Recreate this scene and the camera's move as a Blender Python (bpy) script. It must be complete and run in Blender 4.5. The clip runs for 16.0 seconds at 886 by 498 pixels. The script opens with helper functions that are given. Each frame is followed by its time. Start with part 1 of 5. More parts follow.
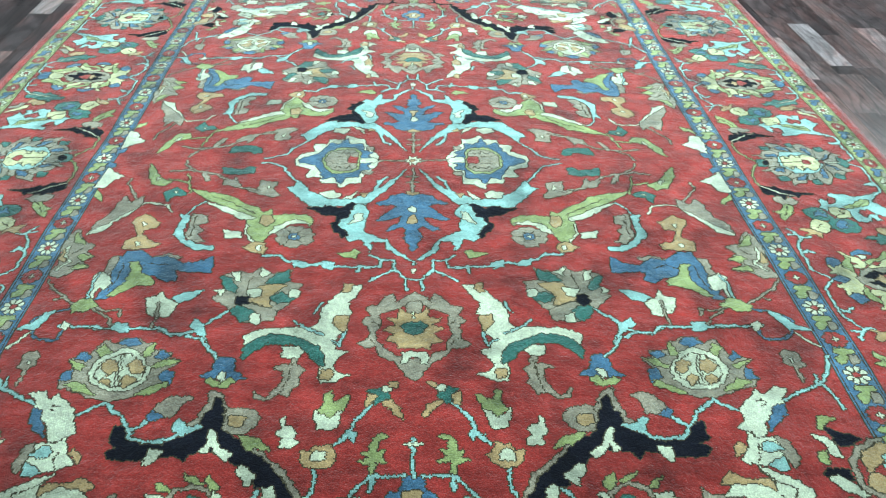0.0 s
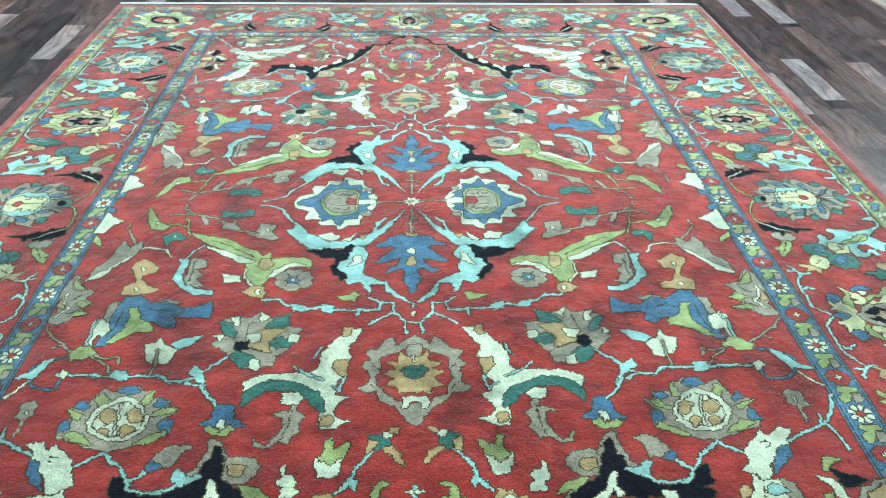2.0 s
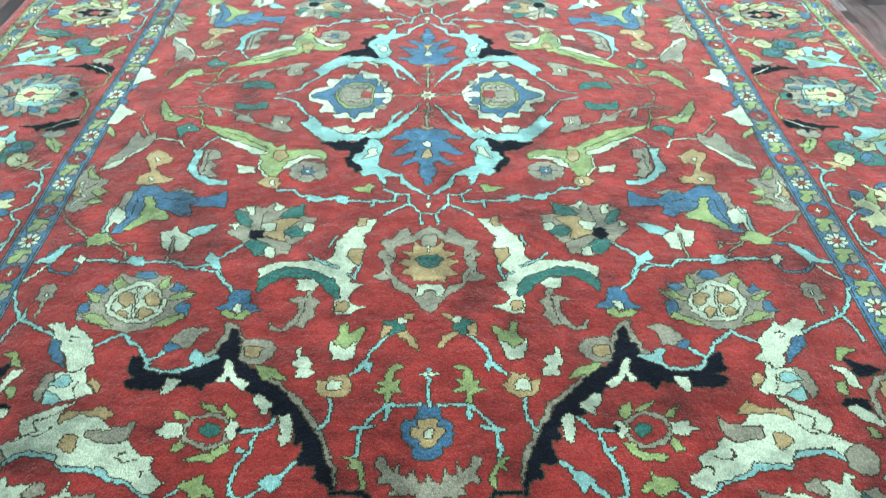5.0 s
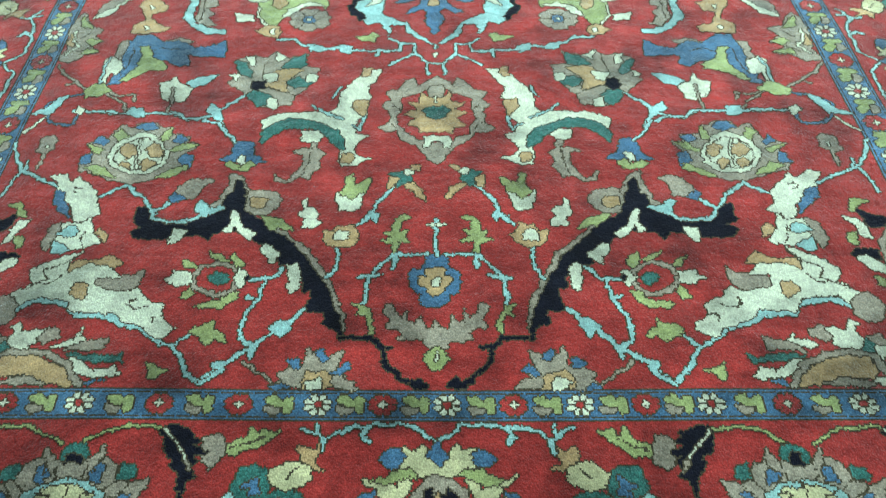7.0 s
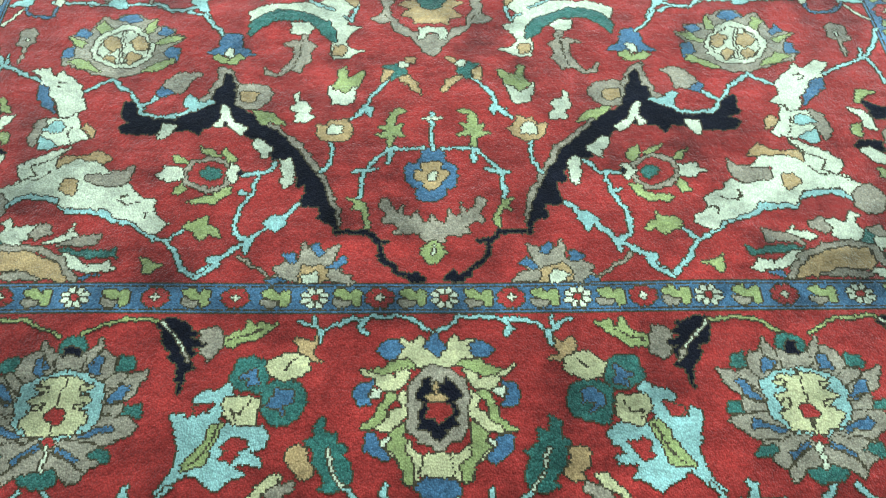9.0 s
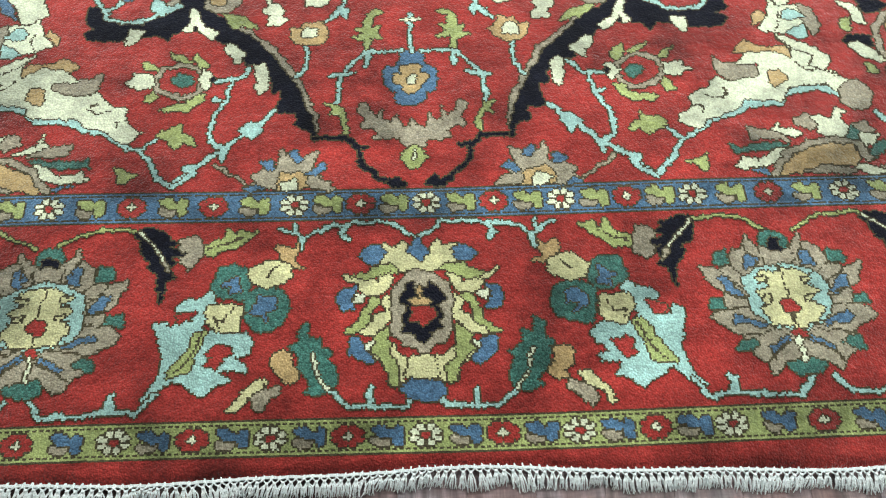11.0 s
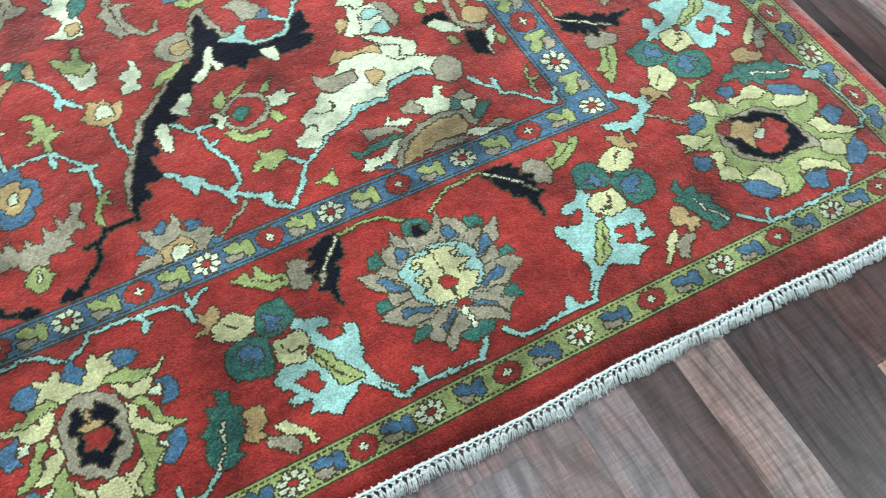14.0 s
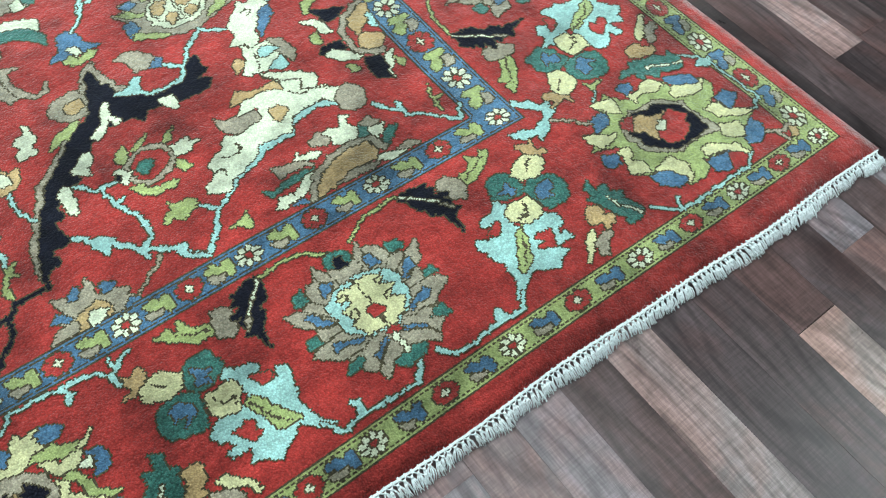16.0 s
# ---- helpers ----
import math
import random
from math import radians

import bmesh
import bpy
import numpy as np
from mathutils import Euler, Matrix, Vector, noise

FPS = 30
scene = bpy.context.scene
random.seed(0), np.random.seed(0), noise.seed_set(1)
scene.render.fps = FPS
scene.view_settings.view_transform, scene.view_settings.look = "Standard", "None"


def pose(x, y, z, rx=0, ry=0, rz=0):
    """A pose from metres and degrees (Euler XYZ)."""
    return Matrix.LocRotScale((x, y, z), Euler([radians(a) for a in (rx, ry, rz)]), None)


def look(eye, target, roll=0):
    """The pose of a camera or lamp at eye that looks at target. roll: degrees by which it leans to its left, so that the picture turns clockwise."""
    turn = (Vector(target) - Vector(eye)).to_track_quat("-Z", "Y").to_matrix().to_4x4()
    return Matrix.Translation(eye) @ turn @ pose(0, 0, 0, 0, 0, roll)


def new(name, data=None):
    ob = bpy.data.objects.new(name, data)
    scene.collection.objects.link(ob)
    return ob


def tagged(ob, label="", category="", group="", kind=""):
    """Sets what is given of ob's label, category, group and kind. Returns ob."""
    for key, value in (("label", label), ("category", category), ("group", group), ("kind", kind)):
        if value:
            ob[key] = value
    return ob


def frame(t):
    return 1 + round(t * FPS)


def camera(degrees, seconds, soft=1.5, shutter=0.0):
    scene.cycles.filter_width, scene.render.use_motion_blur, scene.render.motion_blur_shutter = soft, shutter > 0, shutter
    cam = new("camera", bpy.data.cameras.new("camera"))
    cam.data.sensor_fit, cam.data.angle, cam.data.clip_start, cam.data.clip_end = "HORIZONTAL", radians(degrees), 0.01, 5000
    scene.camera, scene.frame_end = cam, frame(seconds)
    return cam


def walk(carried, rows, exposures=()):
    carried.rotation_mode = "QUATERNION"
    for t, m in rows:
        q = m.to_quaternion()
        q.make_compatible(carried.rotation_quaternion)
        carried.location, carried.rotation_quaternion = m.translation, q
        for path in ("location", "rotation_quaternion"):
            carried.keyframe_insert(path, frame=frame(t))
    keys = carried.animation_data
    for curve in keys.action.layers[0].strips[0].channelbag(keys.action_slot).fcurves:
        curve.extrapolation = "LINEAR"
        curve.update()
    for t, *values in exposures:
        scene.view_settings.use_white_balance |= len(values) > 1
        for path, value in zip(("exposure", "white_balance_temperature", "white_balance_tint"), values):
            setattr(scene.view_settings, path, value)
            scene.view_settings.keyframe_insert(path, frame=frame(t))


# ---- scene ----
import itertools

cam = camera(58.4, 16.0, soft=1.1, shutter=0.5)
PATH = [
    (0, (-0.005, -2.594, 1.528), (0.074, -0.991, 0.335), 1.8),
    (0.5, (-0.003, -2.589, 1.533), (0.073, -0.971, 0.359), 1.6),
    (1, (-0.005, -2.584, 1.54), (0.068, -0.953, 0.384), 1.2),
    (1.5, (-0.004, -2.577, 1.548), (0.073, -0.937, 0.405), 1.2),
    (2, (-0.003, -2.576, 1.552), (0.077, -0.926, 0.425), 1.0),
    (2.5, (-0.009, -2.571, 1.565), (0.072, -0.918, 0.443), 0.9),
    (3, (-0.007, -2.583, 1.553), (0.068, -0.923, 0.441), 0.7),
    (5.5, (-0.003, -2.604, 1.468), (0.034, -1.138, 0.108), 0.9),
    (6, (-0.006, -2.606, 1.457), (0.036, -1.195, 0.04), 1.1),
    (6.5, (-0.004, -2.611, 1.438), (0.033, -1.258, -0.034), 0.9),
    (7, (-0.004, -2.615, 1.424), (0.017, -1.323, -0.103), 0.4),
    (7.5, (-0.003, -2.616, 1.41), (0.023, -1.38, -0.161), 0.6),
    (8, (-0.005, -2.62, 1.4), (0.023, -1.421, -0.201), 0.7),
    (8.5, (-0.008, -2.624, 1.39), (0.024, -1.465, -0.24), 0.8),
    (9, (-0.007, -2.633, 1.379), (0.024, -1.516, -0.28), 0.6),
    (11.5, (0.007, -2.652, 1.344), (0.099, -1.723, -0.425), 1.8),
    (12, (0.069, -2.649, 1.354), (0.278, -1.733, -0.412), 3.5),
    (12.5, (0.135, -2.649, 1.359), (0.477, -1.755, -0.396), 5.0),
    (13, (0.195, -2.667, 1.357), (0.638, -1.792, -0.386), 5.7),
    (13.5, (0.232, -2.675, 1.366), (0.743, -1.814, -0.366), 5.9),
    (14, (0.264, -2.676, 1.372), (0.829, -1.834, -0.352), 5.7),
    (14.5, (0.283, -2.677, 1.376), (0.899, -1.858, -0.341), 5.6),
    (15, (0.292, -2.678, 1.382), (0.944, -1.874, -0.329), 5.3),
    (15.5, (0.294, -2.684, 1.379), (0.979, -1.884, -0.321), 5.2),
    (16, (0.303, -2.684, 1.381), (1.009, -1.894, -0.315), 5.1),
]
EXPOSURES = [(0.0, 0.29, 5750, -5), (3.0, 0.3, 5750, -5), (5.5, 0.42, 5750, -5), (7.0, 0.33, 5800, -4), (9.0, 0.66, 5950, 0),
             (11.5, 0.66, 7000, 13), (13.0, 0.66, 6500, 9), (16.0, 0.68, 6200, 4)]
walk(cam, [(t, look(eye, target, roll)) for t, eye, target, roll in PATH], EXPOSURES)

# ---- light: a closed showroom with rows of ceiling panels ----
world = bpy.data.worlds.new("world")
scene.world = world
world.use_nodes = True
world.node_tree.nodes["Background"].inputs[0].default_value = (0.75, 0.85, 1.0, 1)
world.node_tree.nodes["Background"].inputs[1].default_value = 0.05
PANEL_WATTS = 72.0
# the last panel is added only to brighten the right side and the floor
PANELS = [(x, y) for y in (0.7, 3.2) for x in (-2.6, 0.9, 4.2)] + [(1.35, -2.4), (3.4, -3.3)]


# ---- materials ----
def nodes_of(name):
    m = bpy.data.materials.new(name)
    m.use_nodes = True
    return m, m.node_tree.nodes, m.node_tree.links, m.node_tree.nodes["Principled BSDF"]


def scaled_place(nodes, links, scale):
    geo = nodes.new("ShaderNodeNewGeometry")
    mp = nodes.new("ShaderNodeMapping")
    mp.inputs["Scale"].default_value = scale
    links.new(geo.outputs["Position"], mp.inputs["Vector"])
    return mp.outputs["Vector"]


def noise_of(nodes, links, scale, detail=3.0, rough=0.6, stretch=(1, 1, 1)):
    n = nodes.new("ShaderNodeTexNoise")
    n.inputs["Scale"].default_value = scale
    n.inputs["Detail"].default_value = detail
    n.inputs["Roughness"].default_value = rough
    links.new(scaled_place(nodes, links, stretch), n.inputs["Vector"])
    return n.outputs["Fac"]


def ramp_of(nodes, links, fac, low, high, a=0.3, b=0.7):
    r = nodes.new("ShaderNodeMapRange")
    r.inputs["From Min"].default_value, r.inputs["From Max"].default_value = a, b
    r.inputs["To Min"].default_value, r.inputs["To Max"].default_value = low, high
    links.new(fac, r.inputs["Value"])
    return r.outputs["Result"]


def times(nodes, links, a, b):
    m = nodes.new("ShaderNodeMath")
    m.operation = "MULTIPLY"
    links.new(a, m.inputs[0])
    links.new(b, m.inputs[1])
    return m.outputs[0]


def wool(name, colour, abrash_and_shade=0.14, grain=0.3, sheen=0.7):
    """Knotted wool pile: every tuft has its own brightness, a rounded top and a darker rim, with streaks along the
    wefts; the shading of folds and of nap that lies the other way is painted into the colour as patches.
    """
    m, nodes, links, bsdf = nodes_of(name)
    tuft = nodes.new("ShaderNodeTexVoronoi")
    tuft.inputs["Scale"].default_value = 300.0
    links.new(scaled_place(nodes, links, (1.0, 0.9, 0.0)), tuft.inputs["Vector"])
    apart = nodes.new("ShaderNodeSeparateColor")
    links.new(tuft.outputs["Color"], apart.inputs["Color"])
    fibre = noise_of(nodes, links, 620.0, 2.0, 0.7)
    clump = noise_of(nodes, links, 80.0, 3.0, 0.7, (0.7, 1.2, 1.0))
    value = ramp_of(nodes, links, apart.outputs[0], 1 - grain, 1 + grain, 0.0, 1.0)
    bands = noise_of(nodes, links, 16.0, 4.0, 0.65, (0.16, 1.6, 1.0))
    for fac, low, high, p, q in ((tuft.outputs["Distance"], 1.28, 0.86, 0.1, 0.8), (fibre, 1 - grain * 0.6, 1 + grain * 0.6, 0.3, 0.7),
                                 (clump, 1 - grain * 0.45, 1 + grain * 0.45, 0.3, 0.7), (bands, 1 - abrash_and_shade, 1 + abrash_and_shade, 0.3, 0.7),
                                 # broad mottling and dark patches: shading of folds and brushed nap, put into the
                                 # colour
                                 (noise_of(nodes, links, 3.4, 3.0, 0.6), 1 - abrash_and_shade * 1.4, 1 + abrash_and_shade * 1.4, 0.3, 0.7),
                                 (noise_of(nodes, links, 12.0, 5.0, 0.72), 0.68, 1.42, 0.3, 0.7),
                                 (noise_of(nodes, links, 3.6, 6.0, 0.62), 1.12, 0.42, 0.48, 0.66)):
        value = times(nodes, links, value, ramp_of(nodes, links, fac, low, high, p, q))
    mix = nodes.new("ShaderNodeVectorMath")
    mix.operation = "SCALE"
    mix.inputs[0].default_value = colour
    links.new(value, mix.inputs["Scale"])
    links.new(mix.outputs[0], bsdf.inputs["Base Color"])
    bsdf.inputs["Roughness"].default_value = 0.9
    bsdf.inputs["Specular IOR Level"].default_value = 0.12
    bsdf.inputs["Sheen Weight"].default_value = sheen
    bsdf.inputs["Sheen Roughness"].default_value = 0.42
    bsdf.inputs["Sheen Tint"].default_value = (0.8, 0.97, 1.0, 1)
    height = nodes.new("ShaderNodeMath")
    height.operation = "SUBTRACT"
    links.new(clump, height.inputs[0])
    links.new(tuft.outputs["Distance"], height.inputs[1])
    bump = nodes.new("ShaderNodeBump")
    bump.inputs["Strength"].default_value = 0.75
    bump.inputs["Distance"].default_value = 0.0024
    links.new(height.outputs[0], bump.inputs["Height"])
    lie = nodes.new("ShaderNodeBump")
    lie.inputs["Strength"].default_value, lie.inputs["Distance"].default_value = 0.6, 0.03
    links.new(noise_of(nodes, links, 8.0, 4.0, 0.55), lie.inputs["Height"])
    links.new(lie.outputs[0], bump.inputs["Normal"])
    links.new(bump.outputs[0], bsdf.inputs["Normal"])
    return m


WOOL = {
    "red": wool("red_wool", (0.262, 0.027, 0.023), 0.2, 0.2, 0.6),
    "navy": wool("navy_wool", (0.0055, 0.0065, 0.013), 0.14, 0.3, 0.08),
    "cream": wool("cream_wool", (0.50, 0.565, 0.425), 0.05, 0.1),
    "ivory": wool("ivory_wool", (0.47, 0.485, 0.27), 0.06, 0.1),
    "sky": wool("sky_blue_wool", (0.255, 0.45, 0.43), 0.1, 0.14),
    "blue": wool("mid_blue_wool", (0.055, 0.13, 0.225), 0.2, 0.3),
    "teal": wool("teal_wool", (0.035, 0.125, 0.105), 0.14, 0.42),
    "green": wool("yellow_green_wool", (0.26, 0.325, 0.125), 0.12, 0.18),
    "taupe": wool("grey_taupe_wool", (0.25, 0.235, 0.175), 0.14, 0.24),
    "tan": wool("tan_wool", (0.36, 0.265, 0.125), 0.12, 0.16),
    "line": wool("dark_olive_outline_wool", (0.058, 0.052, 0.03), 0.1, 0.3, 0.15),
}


def wood(name):
    """Printed laminate: each plank takes its own tone, with long grain and fine pores."""
    m, nodes, links, bsdf = nodes_of(name)
    info = nodes.new("ShaderNodeObjectInfo")
    tone = nodes.new("ShaderNodeValToRGB")
    # the 0.88 stop is lifted partly to paint in the near planks' bluish reflection
    stops = [(0.0, (0.023, 0.0185, 0.020)), (0.3, (0.054, 0.041, 0.044)), (0.55, (0.092, 0.067, 0.068)), (0.75, (0.14, 0.093, 0.088)),
             (0.88, (0.18, 0.162, 0.178)), (1.0, (0.30, 0.24, 0.215))]
    while len(tone.color_ramp.elements) < len(stops):
        tone.color_ramp.elements.new(0.5)
    for e, (at, c) in zip(tone.color_ramp.elements, stops):
        e.position, e.color = at, (*c, 1)
    attr = nodes.new("ShaderNodeAttribute")
    attr.attribute_name = "tone"
    links.new(attr.outputs["Fac"], tone.inputs["Fac"])
    tex = nodes.new("ShaderNodeTexCoord")
    shift = nodes.new("ShaderNodeVectorMath")
    shift.operation = "ADD"
    seed = nodes.new("ShaderNodeVectorMath")
    seed.operation = "SCALE"
    seed.inputs[0].default_value = (3.0, 17.0, 5.0)
    links.new(info.outputs["Random"], seed.inputs["Scale"])
    links.new(tex.outputs["Object"], shift.inputs[0])
    links.new(seed.outputs[0], shift.inputs[1])

    def grain(scale, stretch, detail, distort):
        mp = nodes.new("ShaderNodeMapping")
        mp.inputs["Scale"].default_value = stretch
        links.new(shift.outputs[0], mp.inputs["Vector"])
        n = nodes.new("ShaderNodeTexNoise")
        n.inputs["Scale"].default_value, n.inputs["Detail"].default_value, n.inputs["Distortion"].default_value = scale, detail, distort
        n.inputs["Roughness"].default_value = 0.65
        links.new(mp.outputs[0], n.inputs["Vector"])
        return n.outputs["Fac"]

    long_grain = grain(11.0, (3.0, 0.3, 1), 7.0, 2.2)
    rust = grain(3.2, (1.6, 0.8, 1), 3.0, 1.0)
    cloud = grain(6.0, (1.2, 0.45, 1), 5.0, 1.4)
    pores = grain(210.0, (1.0, 0.06, 1), 3.0, 0.0)
    saw = grain(230.0, (0.1, 1.0, 1), 3.0, 0.0)
    mp = nodes.new("ShaderNodeMapping")
    mp.inputs["Scale"].default_value = (1.0, 0.26, 1.0)
    links.new(shift.outputs[0], mp.inputs["Vector"])
    wave = nodes.new("ShaderNodeTexWave")
    wave.inputs["Scale"].default_value, wave.inputs["Distortion"].default_value = 7.0, 24.0
    wave.inputs["Detail"].default_value, wave.inputs["Detail Scale"].default_value = 1.5, 0.8
    links.new(mp.outputs[0], wave.inputs["Vector"])
    value = times(nodes, links, ramp_of(nodes, links, long_grain, 0.74, 1.3), ramp_of(nodes, links, cloud, 0.6, 1.5))
    for fac, low, high, a, b in ((pores, 0.72, 1.22, 0.3, 0.7), (saw, 0.78, 1.22, 0.3, 0.7), (wave.outputs["Fac"], 0.68, 1.05, 0.0, 0.35)):
        value = times(nodes, links, value, ramp_of(nodes, links, fac, low, high, a, b))
    mix = nodes.new("ShaderNodeVectorMath")
    mix.operation = "SCALE"
    links.new(tone.outputs["Color"], mix.inputs[0])
    links.new(value, mix.inputs["Scale"])
    warm = nodes.new("ShaderNodeMix")
    warm.data_type, warm.blend_type = "RGBA", "MULTIPLY"
    warm.inputs[7].default_value = (1.2, 0.96, 0.9, 1)
    links.new(ramp_of(nodes, links, rust, 0.0, 1.0, 0.45, 0.62), warm.inputs[0])
    links.new(mix.outputs[0], warm.inputs[6])
    links.new(warm.outputs[2], bsdf.inputs["Base Color"])
    bsdf.inputs["Specular IOR Level"].default_value = 0.36
    links.new(ramp_of(nodes, links, cloud, 0.27, 0.4), bsdf.inputs["Roughness"])
    bump = nodes.new("ShaderNodeBump")
    bump.inputs["Strength"].default_value, bump.inputs["Distance"].default_value = 0.25, 0.0006
    links.new(pores, bump.inputs["Height"])
    links.new(bump.outputs[0], bsdf.inputs["Normal"])
    return m


def plain(name, colour, rough=0.8, speckle=0.06, scale=30.0):
    m, nodes, links, bsdf = nodes_of(name)
    value = ramp_of(nodes, links, noise_of(nodes, links, scale, 4.0), 1 - speckle, 1 + speckle)
    mix = nodes.new("ShaderNodeVectorMath")
    mix.operation = "SCALE"
    mix.inputs[0].default_value = colour
    links.new(value, mix.inputs["Scale"])
    links.new(mix.outputs[0], bsdf.inputs["Base Color"])
    bsdf.inputs["Roughness"].default_value = rough
    return m


WOOD = wood("mixed_brown_laminate")
COTTON = plain("white_cotton", (0.68, 0.77, 0.79), 0.95, 0.25, 400.0)
PAINT = plain("white_ceiling_paint", (0.72, 0.71, 0.68), 0.9, 0.03, 3.0)
WALL = plain("grey_brown_wall_paint", (0.13, 0.12, 0.115), 0.9, 0.08, 3.0)
BACKING = plain("dark_floor_joint", (0.02, 0.016, 0.013), 0.9)
JUTE = plain("rug_foundation", (0.30, 0.10, 0.07), 0.95, 0.15, 200.0)
TUBE = bpy.data.materials.new("lamp_diffuser")
TUBE.use_nodes = True
TUBE.node_tree.nodes["Principled BSDF"].inputs["Emission Color"].default_value = (0.93, 0.97, 1.0, 1)
TUBE.node_tree.nodes["Principled BSDF"].inputs["Emission Strength"].default_value = 4.0


# ---- building blocks ----
def mesh_of(name, verts, faces, material):
    me = bpy.data.meshes.new(name)
    me.from_pydata(verts, [], faces)
    me.materials.append(material)
    me.update()
    return me


def box_mesh(name, a, b, material, bevel=0.0):
    bm = bmesh.new()
    bmesh.ops.create_cube(bm, size=1.0)
    for v in bm.verts:
        v.co = Vector([a[k] + (v.co[k] + 0.5) * (b[k] - a[k]) for k in range(3)])
    if bevel:
        bmesh.ops.bevel(bm, geom=list(bm.edges), offset=bevel, segments=2, affect="EDGES", profile=0.6)
    me = bpy.data.meshes.new(name)
    bm.to_mesh(me)
    bm.free()
    me.materials.append(material)
    return me


# ---- the room: plain walls and ceiling close it, none of them in view ----
RX, RY, RH = 5.6, 7.2, 3.0
for name, a, b in [("wall_north", (-RX, RY, 0), (RX, RY + 0.12, RH)), ("wall_south", (-RX, -RY - 0.12, 0), (RX, -RY, RH)),
                   ("wall_east", (RX, -RY - 0.12, 0), (RX + 0.12, RY + 0.12, RH)), ("wall_west", (-RX - 0.12, -RY - 0.12, 0), (-RX, RY + 0.12, RH)),
                   ("ceiling", (-RX - 0.12, -RY - 0.12, RH), (RX + 0.12, RY + 0.12, RH + 0.1))]:
    tagged(new(name, box_mesh(name, a, b, PAINT if name == "ceiling" else WALL)), "plain painted " + name.split("_")[0] + " closing the showroom", name.split("_")[0], kind="structure")

panel_lamp = bpy.data.lights.new("panel_lamp", "AREA")
panel_lamp.shape, panel_lamp.size, panel_lamp.size_y = "RECTANGLE", 1.15, 0.55
panel_lamp.energy, panel_lamp.color = PANEL_WATTS, (0.93, 1.0, 0.98)
dim_lamp = panel_lamp.copy()
dim_lamp.energy = PANEL_WATTS * 0.12
# fill without a known source, for the near right corner
side_fill_lamp = panel_lamp.copy()
side_fill_lamp.energy = PANEL_WATTS * 0.27
for x, y in PANELS:
    fixture = tagged(new("ceiling_light"), "flat white ceiling light panel out of view, switched on", "ceiling light", "ceiling lights")
    fixture.location = (x, y, RH)
    for name, a, b, m in [("housing", (-0.6, -0.3, -0.05), (0.6, 0.3, 0.0), PAINT), ("diffuser", (-0.57, -0.27, -0.056), (0.57, 0.27, -0.051), TUBE)]:
        p = new(name, box_mesh(name, a, b, m))
        p.parent = fixture
    lamp = new("panel_lamp", side_fill_lamp if y < -3 else dim_lamp if y < -2 else panel_lamp)
    lamp.location = (x, y, RH - 0.075)

# ---- the rug: body ----
END, SIDE_R, SIDE_L, FAR = -2.372, 1.852, -1.800, 2.405
TOP = 0.011


def warp(x, y):
    """Small irregularities of the hand weaving."""
    s = np.clip((np.abs(x) - 0.9) / 0.3, 0, 1)
    e = np.clip((-y - 1.4) / 0.35, 0, 1)
    f = np.clip((y - 1.4) / 0.4, 0, 1)
    return x + 0.025 * s + 0.0025 * np.sin(y * 5.1), y - 0.009 * x * e + 0.024 * f + 0.0025 * np.sin(x * 4.3 + y)


def swell(x, y):
    """The rug does not lie quite flat: low ripples that die out at its edges."""
    rim = np.clip(np.minimum(np.minimum(x - SIDE_L, SIDE_R - x), np.minimum(y - END, FAR - y)) / 0.12 - 0.2, 0, 1)
    return 0.0022 * rim * (np.sin(x * 7.3 + 1.6 * np.sin(y * 3.1)) * np.sin(y * 9.1 + 1.3 * np.sin(x * 2.7)) + 0.6 * np.sin(y * 15.0 + x * 4.0 + 2 * np.sin(x * 5.0)) + 0.4)


def end_wave(x):
    return 0.0035 * math.sin(7.0 * x + 1.0) + 0.0022 * math.sin(16.0 * x)


rug = tagged(new("rug"), "red hand-knotted wool rug with floral vines and white fringe", "rug")


def slab(name, x0, x1, y0, y1, z, colour, n=60):
    """A rectangular area of pile with rounded, slightly wavy edges."""
    bm = bmesh.new()
    nx, ny = n, int(n * (y1 - y0) / (x1 - x0))
    g = [[bm.verts.new((x0 + (x1 - x0) * i / nx, y0 + (y1 - y0) * j / ny, 0)) for j in range(ny + 1)] for i in range(nx + 1)]
    for i in range(nx):
        for j in range(ny):
            bm.faces.new((g[i][j], g[i + 1][j], g[i + 1][j + 1], g[i][j + 1]))
    rim = [e for e in bm.edges if e.is_boundary]
    ring = bmesh.ops.extrude_edge_only(bm, edges=rim)
    for v in [v for v in ring["geom"] if isinstance(v, bmesh.types.BMVert)]:
        v.co.z = -TOP + 0.002
        v.co.x += 0.005 * (1 if v.co.x > (x0 + x1) / 2 else -1) * (v.co.x in (x0, x1))
    for v in bm.verts:
        wob = 0.004 * noise.noise((v.co.x * 2.5, v.co.y * 2.5, 3.0))
        edge = min(v.co.x - x0, x1 - v.co.x, v.co.y - y0, y1 - v.co.y)
        if edge < 0.01:
            v.co.x += wob
            v.co.y += 0.004 * noise.noise((v.co.x * 2.1, v.co.y * 2.1, 9.0))
            if v.co.z >= 0:
                v.co.z -= 0.004
        skew = min(max((y0 + 0.5 - v.co.y) / 0.5, 0), 1)
        v.co.y += (0.022 - 0.036 * max(v.co.x, 0)) * skew + end_wave(v.co.x) * skew ** 8
        if v.co.z > -0.003:
            v.co.z += float(swell(v.co.x, v.co.y))
        v.co.z += z
    me = bpy.data.meshes.new(name)
    bm.to_mesh(me)
    bm.free()
    for p in me.polygons:
        p.use_smooth = True
    me.materials.append(WOOL[colour])
    ob = new(name, me)
    ob.parent = rug
    return ob


